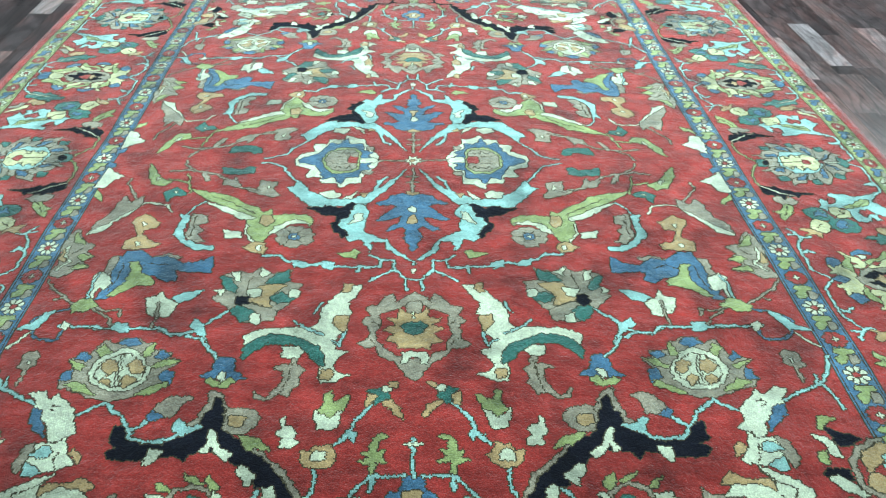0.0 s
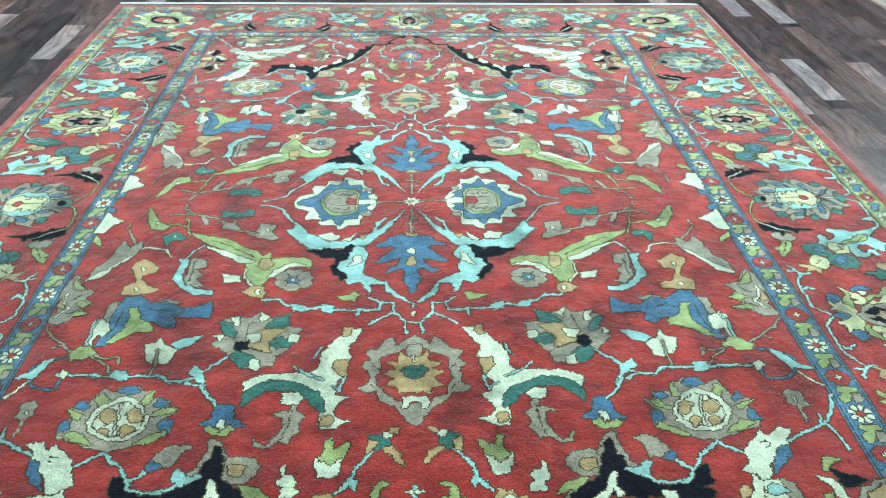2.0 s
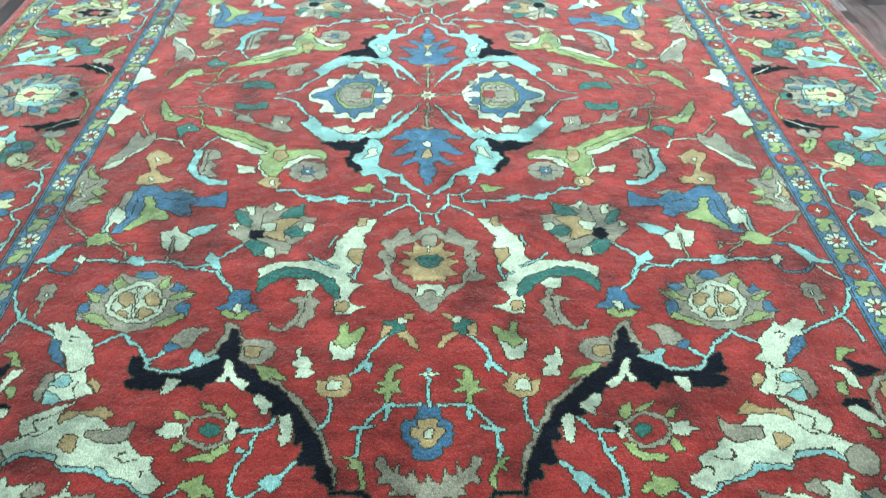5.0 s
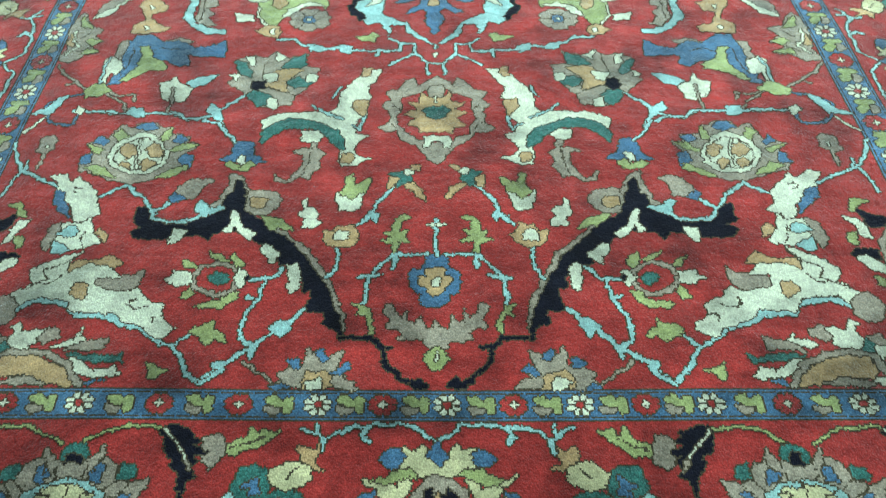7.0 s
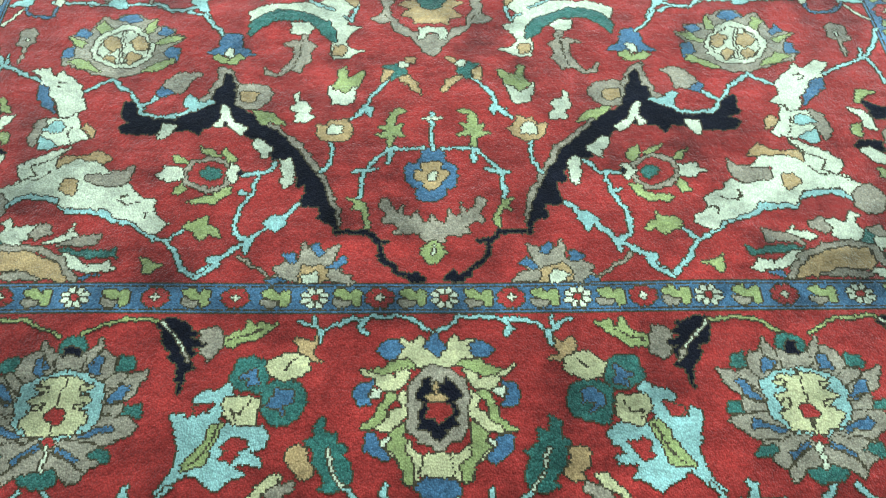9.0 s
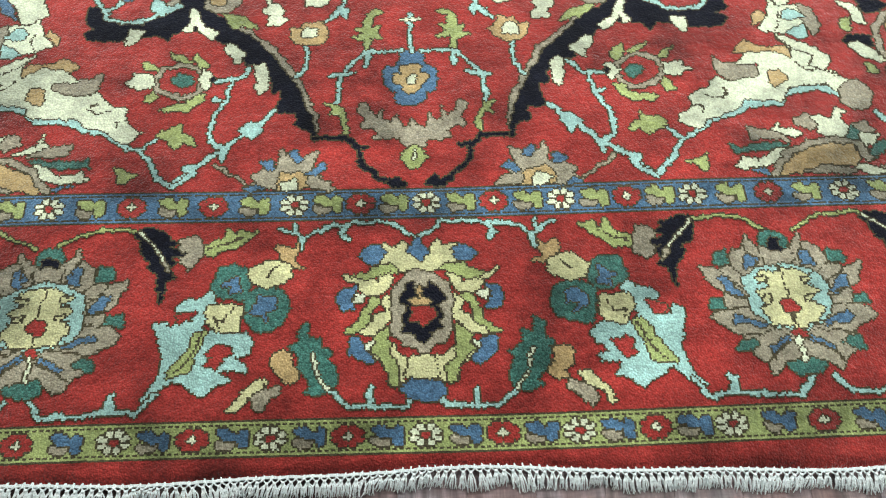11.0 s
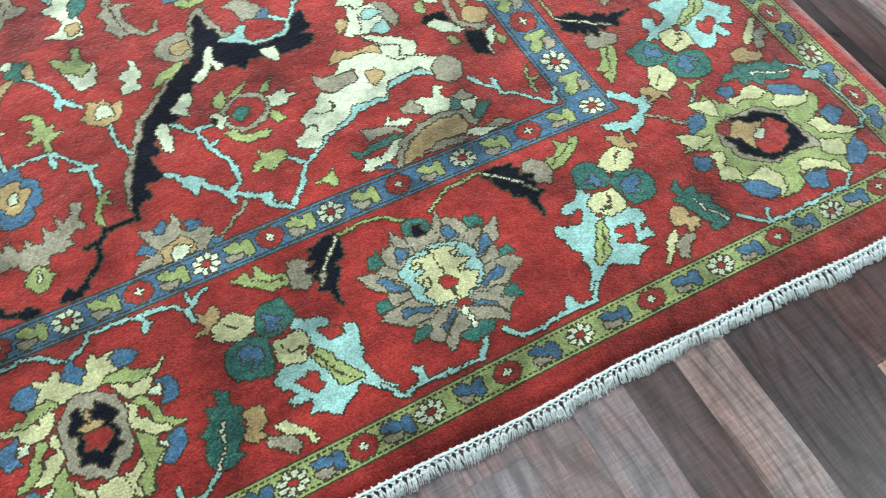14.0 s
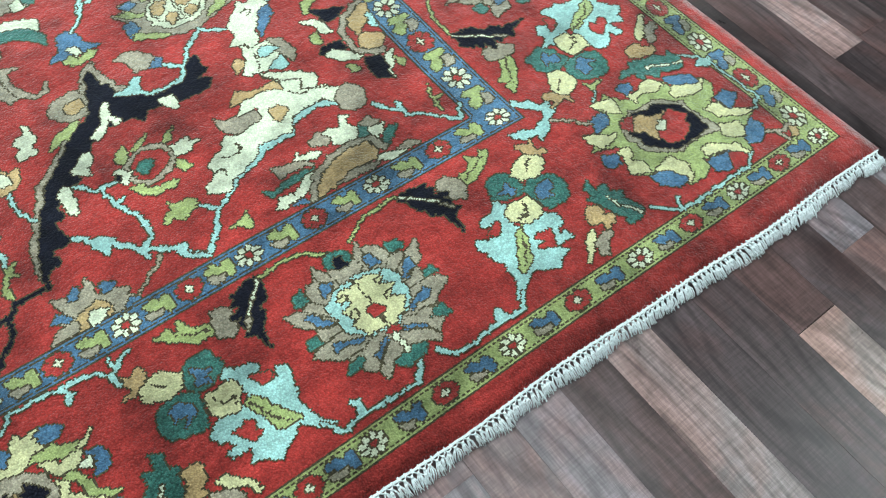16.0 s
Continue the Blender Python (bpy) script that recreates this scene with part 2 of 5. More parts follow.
slab("red_ground", SIDE_L, SIDE_R, END, FAR, TOP, "red", 150)
# ---- the rug: how the pattern is woven ----
GX, BAND, SIDE_BAND = 0.695, 1.82, 1.168
KX, KY = 0.0038, 0.0036
HALF_I, HALF_J = 520, 700
woven, order = [0], [0]
hand = np.random.default_rng(7)
# how far each knot sits off its place, and how its corners are pulled
drift = hand.uniform(-1, 1, (2, 2 * HALF_I, 2 * HALF_J))
drift = 0.0017 * (drift + np.roll(drift, 1, 1) + np.roll(drift, 1, 2)) / 1.4
# the drawing itself wavers by a few knots, which frays every long edge
waver = np.kron(hand.uniform(-1, 1, (2, HALF_I // 2, HALF_J // 2)), np.ones((1, 4, 4)))
for axis in (1, 2):
    waver = sum(np.roll(waver, k, axis) for k in range(-2, 3)) / 5
waver *= 0.0062
pull = hand.uniform(-0.0006, 0.0006, (2, 2 * HALF_I + 1, 2 * HALF_J + 1))
PALETTE = list(WOOL)


LOOKS = {"corner_palmette": "ivory and green palmette round a navy and red heart", "navy_leaf": "black serrated leaf with white vein",
         "flame_palmette": "cream and green palmette with navy heart", "daisy_palmette": "taupe palmette with cream face", "bracket_leaf": "black serrated bracket leaf",
         "octagon_palmette": "cream ringed palmette with tan petals", "medallion_arm": "sky blue medallion arm", "medallion_rosette": "blue and cream medallion rosette",
         "wing_leaf": "yellow-green wing-shaped leaf", "cloud_leaf": "cream cloud-shaped leaf with sky blue edge", "crane_leaf": "cream crane-shaped leaf with teal edge",
         "pomegranate": "taupe pomegranate with tan core", "lily": "feathery mid-blue lily", "palm_leaf": "sky blue palm leaf", "boot_leaf": "blue boot-shaped leaf",
         "vine": "thin sky blue vine", "flower": "blue flower with tan cross", "bracket_stem": "thin black bracket stem", "arch_blossom": "tan half blossom under taupe arch"}


def inside(pts, gx, gy):
    """Which knots lie within a closed outline."""
    hit = np.zeros(gx.shape, bool)
    for (ax, ay), (bx, by) in zip(pts, pts[1:] + pts[:1]):
        if ay != by:
            hit ^= ((ay > gy) != (by > gy)) & (gx < (bx - ax) * (gy - ay) / (by - ay) + ax)
    return hit


def beside(pts, gx, gy, reach):
    """Which knots lie on a drawn line."""
    hit = np.zeros(gx.shape, bool)
    for (ax, ay), (bx, by) in zip(pts, pts[1:]):
        dx, dy = bx - ax, by - ay
        t = np.clip(((gx - ax) * dx + (gy - ay) * dy) / max(dx * dx + dy * dy, 1e-9), 0, 1)
        hit |= (gx - ax - t * dx) ** 2 + (gy - ay - t * dy) ** 2 < reach * reach
    return hit


def spread(mask):
    out = mask.copy()
    out[1:] |= mask[:-1]
    out[:-1] |= mask[1:]
    out[:, 1:] |= mask[:, :-1]
    out[:, :-1] |= mask[:, 1:]
    return out


def knotted(name, cells, i0, j0, z, parent):
    """Turns a grid of knots (-1 where there is none, else the colour's number) into one mesh of small square tufts."""
    ii, jj = np.nonzero(cells >= 0)
    rows = cells.shape[1] + 1
    corner = np.stack([ii * rows + jj, (ii + 1) * rows + jj, (ii + 1) * rows + jj + 1, ii * rows + jj + 1], 1)
    used, loops = np.unique(corner.ravel(), return_inverse=True)
    ci, cj = used // rows + i0, used % rows + j0
    x, y = warp((ci - HALF_I) * KX + pull[0, ci, cj], (cj - HALF_J) * KY + pull[1, ci, cj])
    mx, my = float(x.mean()), float(y.mean())
    me = bpy.data.meshes.new(name)
    me.vertices.add(len(used))
    me.vertices.foreach_set("co", np.stack([x - mx, y - my, z + swell(x, y)], 1).astype(np.float32).ravel())
    me.loops.add(4 * len(ii))
    me.loops.foreach_set("vertex_index", loops.ravel().astype(np.int32))
    me.polygons.add(len(ii))
    me.polygons.foreach_set("loop_start", np.arange(0, 4 * len(ii), 4, dtype=np.int32))
    kinds, slots = np.unique(cells[ii, jj], return_inverse=True)
    for k in kinds:
        me.materials.append(WOOL[PALETTE[k]])
    me.polygons.foreach_set("material_index", slots.ravel().astype(np.int32))
    me.update(calc_edges=True)
    ob = new(name, me)
    base = parent or rug
    ob.location = (mx - base.location.x, my - base.location.y, 0)
    ob.parent = base
    return tagged(ob, LOOKS.get(name, ""))


def knot_in(name, layers, place, parent=None, lift=0.0, fray=1.0):
    """One motif: every layer is a field of knots in its colour with a dark contour one knot wide. layers: (colour, width, points in metres); place maps them onto the rug."""
    woven[0] += 1
    drawn = [(c, w, [tuple(map(float, place(*p))) for p in pts]) for c, w, pts in layers]
    xs, ys = zip(*[p for _, _, pts in drawn for p in pts])
    room = max(w for _, w, _ in drawn) / 2 + 0.012
    i0, i1 = int((min(xs) - room) / KX) + HALF_I, int((max(xs) + room) / KX) + HALF_I + 1
    j0, j1 = int((min(ys) - room) / KY) + HALF_J, int((max(ys) + room) / KY) + HALF_J + 1
    gi, gj = np.meshgrid(np.arange(i0, i1), np.arange(j0, j1), indexing="ij")
    gx = (gi + 0.5 - HALF_I) * KX + drift[0, gi, gj] * (0.4 + 0.6 * fray) + waver[0, gi, gj] * fray
    gy = (gj + 0.5 - HALF_J) * KY + drift[1, gi, gj] * (0.4 + 0.6 * fray) + waver[1, gi, gj] * fray
    cells = np.full(gi.shape, -1)
    for colour, group in itertools.groupby(drawn, lambda d: d[0]):
        mask = np.zeros(gi.shape, bool)
        for _, w, pts in group:
            mask |= beside(pts, gx, gy, max(w * 0.44, 0.0021)) if w else inside(pts, gx, gy)
        if colour != "line":
            cells[spread(mask) & ~mask] = PALETTE.index("line")
        cells[mask] = PALETTE.index(colour)
    return knotted(name, cells, i0, j0, TOP + 0.0005 + lift + (woven[0] % 41) * 0.0000006, parent)


def mirrored(layers, axis):
    """Completes shapes of which one half is drawn, about the line x = 0 or y = 0."""
    out = []
    for colour, width, pts in layers:
        other = [(-x, y) if axis == 0 else (x, -y) for x, y in pts]
        on = [abs(p[axis]) < 0.0015 for p in pts]
        if all(on):
            out.append((colour, width, pts))
        elif width and on[0]:
            out.append((colour, width, other[::-1] + pts[1:]))
        elif not width and on[0] and on[-1]:
            out.append((colour, width, pts + other[-2:0:-1]))
        else:
            out += [(colour, width, pts), (colour, width, other)]
    return out


def end_place(sx, sy, flip=False, shift=0.0):
    """From along and across the border onto one of the two end borders."""
    return lambda u, v: (sx * (2 * GX - u if flip else u) + shift, sy * (BAND + v))


def side_place(sx, start, way):
    """The same onto a side border: start is the middle of the motif drawn at u = 0."""
    return lambda u, v: (sx * (SIDE_BAND + 1.22 * v), start + way * u * 0.71 / GX)


def corner_place(sx, sy, mid):
    c = math.cos(math.pi / 4)
    return lambda u, v: (sx * (1.462 + 1.2 * c * (u + v - mid)), sy * (2.068 + 0.98 * c * (v - mid - u)))


def weave(name, kind, drawn):
    """Weaves a motif of the cartoon, drawn in centimetres, wherever the design repeats it."""
    order[0] += 1
    lift = order[0] * 0.000008
    layers = [(c, w * 0.0075, [(x / 100, y / 100) for x, y in pts]) for c, w, pts in drawn]
    signs = [(sx, sy) for sx in (1, -1) for sy in (-1, 1)]
    if kind in "QE":
        for sx, sy in signs:
            knot_in(name, layers, lambda x, y: (sx * x, sy * y), lift=lift)
    elif kind == "H":
        for sy in (-1, 1):
            knot_in(name, mirrored(layers, 0), lambda x, y: (x, sy * y), lift=lift)
    elif kind == "V":
        for sx in (1, -1):
            knot_in(name, mirrored(layers, 1), lambda x, y: (sx * x, y), lift=lift)
    elif kind in "bv":
        for sx, sy in signs:
            knot_in(name, layers, end_place(sx, sy), lift=lift)
            if kind == "b":
                knot_in(name, layers, end_place(sx, sy, True, sx * 0.02), lift=lift)
            knot_in(name, layers, side_place(sx, sy * 0.71, -sy), lift=lift)
            knot_in(name, layers, side_place(sx, sy * 0.71, sy), lift=lift)
            if kind == "b":
                knot_in(name, layers, side_place(sx, sy * 2.11, -sy), lift=lift)
    elif kind == "B":
        whole = mirrored(layers, 0)
        for sy in (-1, 1):
            knot_in(name, whole, end_place(1, sy), lift=lift)
        for sx, sy in signs:
            knot_in(name, whole, side_place(sx, sy * 0.71, 1), lift=lift)
    elif kind == "C":
        for sx, sy in signs:
            knot_in(name, mirrored(layers, 0), corner_place(sx, sy, 0.22), lift=lift)
    elif kind == "G":
        whole = mirrored(layers, 0)
        for sx, sy in signs:
            knot_in(name, whole, lambda u, v: (sx * (GX + u) - 0.006 * (1 + sx), sy * (BAND + v)), lift=lift)
        for sx in (1, -1):
            for start in (-1.42, 0.0, 1.42):
                knot_in(name, whole, side_place(sx, start, 1), lift=lift)


# ---- the two guard bands ----
def band(name, hx, hy, wx, wy, colour, dash):
    """A closed frame of pile: a dark edge, a narrow rim, a second dark line (dashed or whole) and the field between."""
    gi, gj = np.meshgrid(np.arange(2 * HALF_I), np.arange(2 * HALF_J), indexing="ij")
    x, y = (gi + 0.5 - HALF_I) * KX, (gj + 0.5 - HALF_J) * KY
    mask = np.abs(np.maximum((np.abs(x) - hx) / wx, (np.abs(y) - hy) / wy)) <= 1
    rings = [mask]
    for k in range(3):
        rings.append(~spread(~rings[-1]))
    dark, fill = PALETTE.index("line"), PALETTE.index(colour)
    cells = np.where(mask, fill, -1)
    cells[rings[0] & ~rings[1]] = dark
    cells[rings[2] & ~rings[3] & ((gi + gj) % dash > 0)] = dark
    return knotted(name, cells, 0, 0, TOP + 0.0003, rug)


def disc(rx, ry, n=14, lobes=0, depth=0.0, turn=0.0):
    return [((1 - depth * (0.5 + 0.5 * math.cos(lobes * a))) * rx * math.cos(a + turn), (1 - depth * (0.5 + 0.5 * math.cos(lobes * a))) * ry * math.sin(a + turn))
            for a in [2 * math.pi * k / n for k in range(n)]]


def petals(rx, ry, count, inner=0.42, fat=0.3):
    out = []
    for k in range(count):
        a = 2 * math.pi * (k + 0.5) / count
        c, s = math.cos(a), math.sin(a)
        out.append([((r * c - w * s) * rx, (r * s + w * c) * ry) for r, w in [(inner, -0.08), (0.72, -fat * 0.6), (0.98, -fat * 0.5), (1.02, fat * 0.4), (0.75, fat * 0.6), (inner, 0.08)]])
    return out


def white_rosette(x, y, rx, ry, parent):
    layers = [("line", 0, disc(rx * 1.05, ry * 1.05))] if parent.name == "outer_band" else []
    layers += [("cream", 0, p) for p in petals(rx, ry, 8, 0.4, 0.36)] + [("red", 0, disc(rx * 0.3, ry * 0.3, 8))]
    return knot_in("rosette", layers, lambda u, v: (x + u, y + v), parent, fray=0.1)


def red_rosette(x, y, rx, ry, parent):
    layers = [("line", 0, disc(rx, ry))] + [("red", 0, p) for p in petals(rx, ry, 8, 0.2, 0.5)] + [("cream", 0.005, [(-rx * 0.24, 0), (rx * 0.24, 0)]), ("cream", 0.005, [(0, -ry * 0.3), (0, ry * 0.3)])]
    return knot_in("rosette", layers, lambda u, v: (x + u, y + v), parent, fray=0.1)


def leaf_pair(x, y, rx, ry, parent, colours, turned):
    """A two-lobed leaf with a smaller one under it."""
    big = [(-0.9, -0.75), (-0.2, -0.9), (0.25, -0.35), (0.55, -0.8), (0.95, -0.6), (0.9, 0.75), (0.45, 0.9), (0.3, 0.2), (-0.25, 0.15), (-0.8, -0.3)]
    small = [(-0.9, 0.1), (-0.3, 0.25), (0.25, 0.35), (0.1, 0.85), (-0.5, 0.95), (-0.85, 0.6)]
    place = (lambda u, v: (x + v * rx, y + u * ry)) if turned else (lambda u, v: (x + u * rx, y - v * ry))
    return knot_in("leaf", [(colours[1], 0, small), (colours[0], 0, big)], place, parent, fray=0.4)


def fill_side(parent, at, whites, along_x, ra, rc, colours, order="wlrl"):
    """Sets the repeating flowers of a band along one side: between white rosettes a leaf, a red rosette, a leaf."""
    stops = [(a + (b - a) * k / len(order), order[k]) for a, b in zip(whites, whites[1:]) for k in range(len(order))] + [(whites[-1], "w")]
    for t, kind in stops:
        x, y = (t, at) if along_x else (at, t)
        rx, ry = (ra, rc) if along_x else (rc, ra)
        if kind == "w":
            white_rosette(x, y, rx * 0.92, ry, parent)
        elif kind == "r":
            red_rosette(x, y, rx * 0.92, ry * 0.95, parent)
        else:
            leaf_pair(x, y, rx, ry, parent, colours, not along_x)


inner_band = band("inner_band", 1.168, 1.828, 0.049, 0.036, "blue", 9)
outer_band = band("outer_band", 1.735, 2.29, 0.0425, 0.0315, "green", 3)
fill_side(inner_band, -1.828, [0.02, 0.286, 0.549, 0.857, 1.168], True, 0.030, 0.0235, ("green", "taupe"))
fill_side(inner_band, -1.828, [-1.168, -0.715, -0.239], True, 0.030, 0.0235, ("green", "taupe"), "wlrlrl")
fill_side(inner_band, -1.828, [-0.239, 0.02], True, 0.030, 0.0235, ("green", "taupe"))
fill_side(inner_band, 1.828, [-1.168 + 0.292 * k for k in range(9)], True, 0.030, 0.0235, ("green", "taupe"))
ENDS = [-1.735, -1.46, -1.165, -0.848, -0.526, -0.263, 0, 0.263, 0.526, 0.848, 1.165, 1.46, 1.735]
for sy in (-1, 1):
    fill_side(outer_band, sy * 2.29, ENDS, True, 0.030, 0.0200, ("blue", "taupe"))
for sx in (1, -1):
    fill_side(inner_band, sx * 1.168, [-1.68 + 0.28 * k for k in range(13)], False, 0.033, 0.033, ("green", "taupe"))
    for sy in (-1, 1):
        leaf_pair(sx * 1.168, sy * 1.754, 0.033, 0.033, inner_band, ("green", "taupe"), True)
    fill_side(outer_band, sx * 1.735, [-2.217 + 0.2956 * k for k in range(16)], False, 0.033, 0.028, ("blue", "taupe"))

# ---- the rug: the cartoon of the field and main border, by quarter and by half, in centimetres ----
weave("flower", "H", [
    ("blue", 0, [(0, 143.6), (2.4, 143.8), (3, 147.4), (5.6, 148.2), (6, 151.8), (5, 154.4), (3.2, 155), (3, 157.6), (0, 158.8)]),
    ("tan", 0, [(0, 147.4), (1.8, 147.6), (2, 149.8), (3.6, 150.2), (3.4, 152.4), (2, 152.8), (1.8, 154.6), (0, 155.4)]),
    ("cream", 0, [(0, 150.2), (0.8, 150.2), (1, 152.4), (0, 152.6)]),
])
weave("cross", "H", [
    ("sky", 1.0, [(0, 132.4), (0, 144)]),
    ("cream", 0.9, [(0, 134), (2.4, 134)]),
])
weave("vine", "Q", [
    ("sky", 1.2, [(2, 143.2), (9.8, 143.4), (11.6, 145.6), (14, 148.4), (15.4, 150.4), (15.8, 154.4), (16, 157.4)]),
    ("sky", 1.4, [(9.4, 144), (9.4, 147.2)]),
    ("sky", 1.4, [(12.4, 149.6), (17, 150.4)]),
])
weave("leaf", "Q", [
    ("green", 0, [(15.6, 158.2), (16.8, 157.8), (18.4, 157.4), (16.8, 159), (17.2, 160.8), (15.4, 160.4), (14.4, 162.8), (14.4, 165.6), (13.4, 165.6), (13.4, 162.2), (14.4, 160)]),
])
weave("crown_leaf", "H", [
    ("taupe", 0, [(0, 162), (0.8, 164), (2.4, 164.4), (3.4, 160.6), (4.4, 163), (6, 162.4), (6.2, 159.2), (7.2, 161.6), (9.2, 160), (9.8, 157.4), (11.2, 158.2), (11.2, 160), (9.8, 161.8), (11, 163.8), (8.4, 164.2), (6.8, 165.6), (8.6, 167), (5.2, 167.2), (2.8, 166.8), (2, 169), (0, 169.4)]),
    ("green", 0, [(0, 168.6), (2.4, 170.6), (2.8, 172.2), (1.6, 173), (1, 174.6), (0, 174.8)]),
    ("cream", 0.6, [(0, 170), (0, 172)]),
])
weave("bracket_stem", "Q", [
    ("navy", 1.3, [(20.8, 167), (14.2, 166.6), (11.6, 169), (11.2, 172.4), (7, 177), (3.2, 177.6)]),
    ("navy", 0, [(2, 178.4), (3.6, 176.2), (4.8, 177), (5.6, 178.6), (4.2, 179.2)]),
    ("navy", 1.2, [(9.6, 168.8), (12.4, 169)]),
])
weave("bracket_leaf", "Q", [
    ("taupe", 2.0, [(37.6, 136), (32.8, 140.4), (28.6, 143.8), (26.8, 147.4), (24.8, 151.2), (22.4, 156.2), (20.8, 160.8), (20, 164.4)]),
    ("taupe", 2.6, [(47, 124), (49.2, 118.8), (51, 117.2), (51.2, 121.4), (52.2, 124.6), (52.4, 126.8), (54, 127.8)]),
    ("navy", 0, [(47.6, 123.2), (48.8, 119.6), (50.4, 118.8), (50.6, 122.8), (52, 125.2), (52, 127.8), (53.2, 130.4), (56.2, 131.8), (59.6, 134), (65.2, 134), (69.6, 129.2), (72.4, 128.2), (72, 131.6), (72.8, 133.6), (70, 135), (72, 136.4), (71.2, 138.4), (67.4, 139.2), (62.4, 138.8), (55.8, 137.2), (53.8, 139.8), (53, 137.2), (50.6, 136.8), (44.8, 136.8), (42, 139.6), (38.8, 142.4), (36.8, 142.4), (35.6, 146.8), (31.6, 146.8), (29.8, 150.2), (29.4, 154.2), (27.6, 153.8), (28.4, 159.8), (24.2, 159.6), (24.4, 163.6), (21.2, 164.4), (20.4, 167.8), (19.6, 167.2), (20.2, 164.4), (23, 156.6), (25.6, 151.2), (29.6, 144.6), (36, 138), (41.6, 132.8), (45.4, 131), (46.8, 125)]),
    ("cream", 0, [(35.8, 143.2), (37.4, 142), (39.2, 140.4), (40.6, 140.8), (40.6, 142.8), (39, 144.4), (38, 146.8), (36.8, 146), (36, 144.4)]),
    ("cream", 0, [(30.8, 148.2), (32, 146.4), (33.8, 146.8), (33.4, 150.6), (32.4, 154.8), (30.6, 153.6), (30.4, 150.6)]),
    ("cream", 0, [(42.4, 137.2), (44.2, 136), (46.2, 134.8), (47.8, 130.4), (49.2, 129.6), (49.6, 131.2), (48.8, 133.8), (50.4, 136.8), (48.6, 137.2), (47.8, 134.8), (45.6, 138), (43.4, 139.2)]),
    ("cream", 0, [(59.2, 136), (62.4, 136), (62.4, 140.6), (60.8, 140.2), (59.4, 138.2)]),
])
weave("leaf", "Q", [
    ("green", 0, [(34, 136.2), (36.8, 132.4), (39.6, 131.6), (42.4, 131.2), (40.6, 133.6), (39.8, 135.8), (36.8, 135.4)]),
])
weave("blossom", "Q", [
    ("taupe", 0, [(37.8, 126.2), (39.6, 123.2), (42.2, 122.8), (44.4, 122.4), (46.8, 123.2), (46, 130), (43.6, 131.2), (40.4, 130.8), (38.4, 128.4)]),
    ("tan", 0, [(41, 126), (45.2, 125), (45, 128), (42.4, 129.4), (41.2, 127.6)]),
])
weave("trefoil", "Q", [
    ("blue", 0, [(43.6, 112), (47, 109.6), (48.4, 105), (51.6, 104.4), (52.4, 105), (53.2, 109.6), (56, 112), (52.8, 112.4), (48.2, 112.4), (45.6, 112.4)]),
    ("green", 0, [(46.4, 112.8), (48.4, 112), (50, 114.4), (53, 112), (54.6, 113.6), (52.4, 115.4), (50.4, 115.2), (48, 115.8)]),
    ("cream", 0, [(49.2, 110), (50.8, 109.6), (51.2, 112), (50, 113.4), (49.2, 112)]),
])
weave("vine", "Q", [
    ("sky", 1.2, [(52.8, 105.2), (55.8, 101), (57.2, 98), (59.6, 97.4), (64, 95.8), (66.8, 96.4), (70, 94.4), (72.4, 92.8)]),
])
weave("vine", "Q", [
    ("sky", 0, [(52, 128), (54.2, 128.8), (57.6, 126), (59, 127), (57.8, 130), (56.2, 131.8), (53.8, 130.8)]),
    ("sky", 1.3, [(52, 128.8), (54.4, 130), (56.6, 131.2), (59.2, 133.2), (64.8, 133.2), (67.6, 132.4), (69.2, 129.2), (72, 125.2), (77.2, 121.2), (83, 125)]),
    ("sky", 1.1, [(68.8, 129.8), (65.2, 126.6)]),
])
weave("leaf", "Q", [
    ("taupe", 0, [(55.6, 118.8), (58.6, 118.4), (61.8, 118.8), (64, 121.2), (64.8, 123.4), (62.8, 124.4), (61.8, 125.6), (59, 125.2), (58.4, 121.6)]),
    ("blue", 0, [(61.8, 125.6), (65, 123), (66, 124.8), (64.6, 126.6), (62.4, 126)]),
])
weave("tulip", "Q", [
    ("green", 0, [(16, 118.2), (18, 118.4), (18.8, 119.6), (20.8, 120.6), (21, 116.8), (22.8, 117.4), (22.8, 122), (23.6, 123.4), (21.6, 126.4), (20.4, 126), (19.2, 123.8), (18, 123.8)]),
    ("cream", 0, [(18, 123.2), (19.2, 124.2), (20.8, 126.4), (22.4, 125.6), (24.4, 122.8), (24.6, 126), (23.4, 129.2), (20.2, 130), (18.8, 128.2), (18.2, 126)]),
])
weave("leaf", "Q", [
    ("cream", 0, [(31.2, 125.2), (32.6, 126.6), (32, 129.6), (33.2, 131), (31.4, 132.2), (32, 134.8), (28.4, 135.2), (27.6, 133.2), (28.8, 132), (28, 130.4), (29.6, 128.8), (31.2, 128.8)]),
])
weave("blossom", "Q", [
    ("sky", 1.2, [(22.8, 141.8), (22.6, 147.8), (25, 150.6)]),
    ("tan", 0, [(18, 137.6), (19.8, 135.2), (19.6, 133.6), (21.6, 134.8), (23.6, 134), (24, 136.4), (26.6, 136), (26.4, 139.4), (24.4, 141), (20.6, 141.4), (18.8, 139.6)]),
    ("cream", 0, [(20.8, 136.8), (23, 136), (24, 137.6), (23.8, 139.4), (20.8, 139.2)]),
])
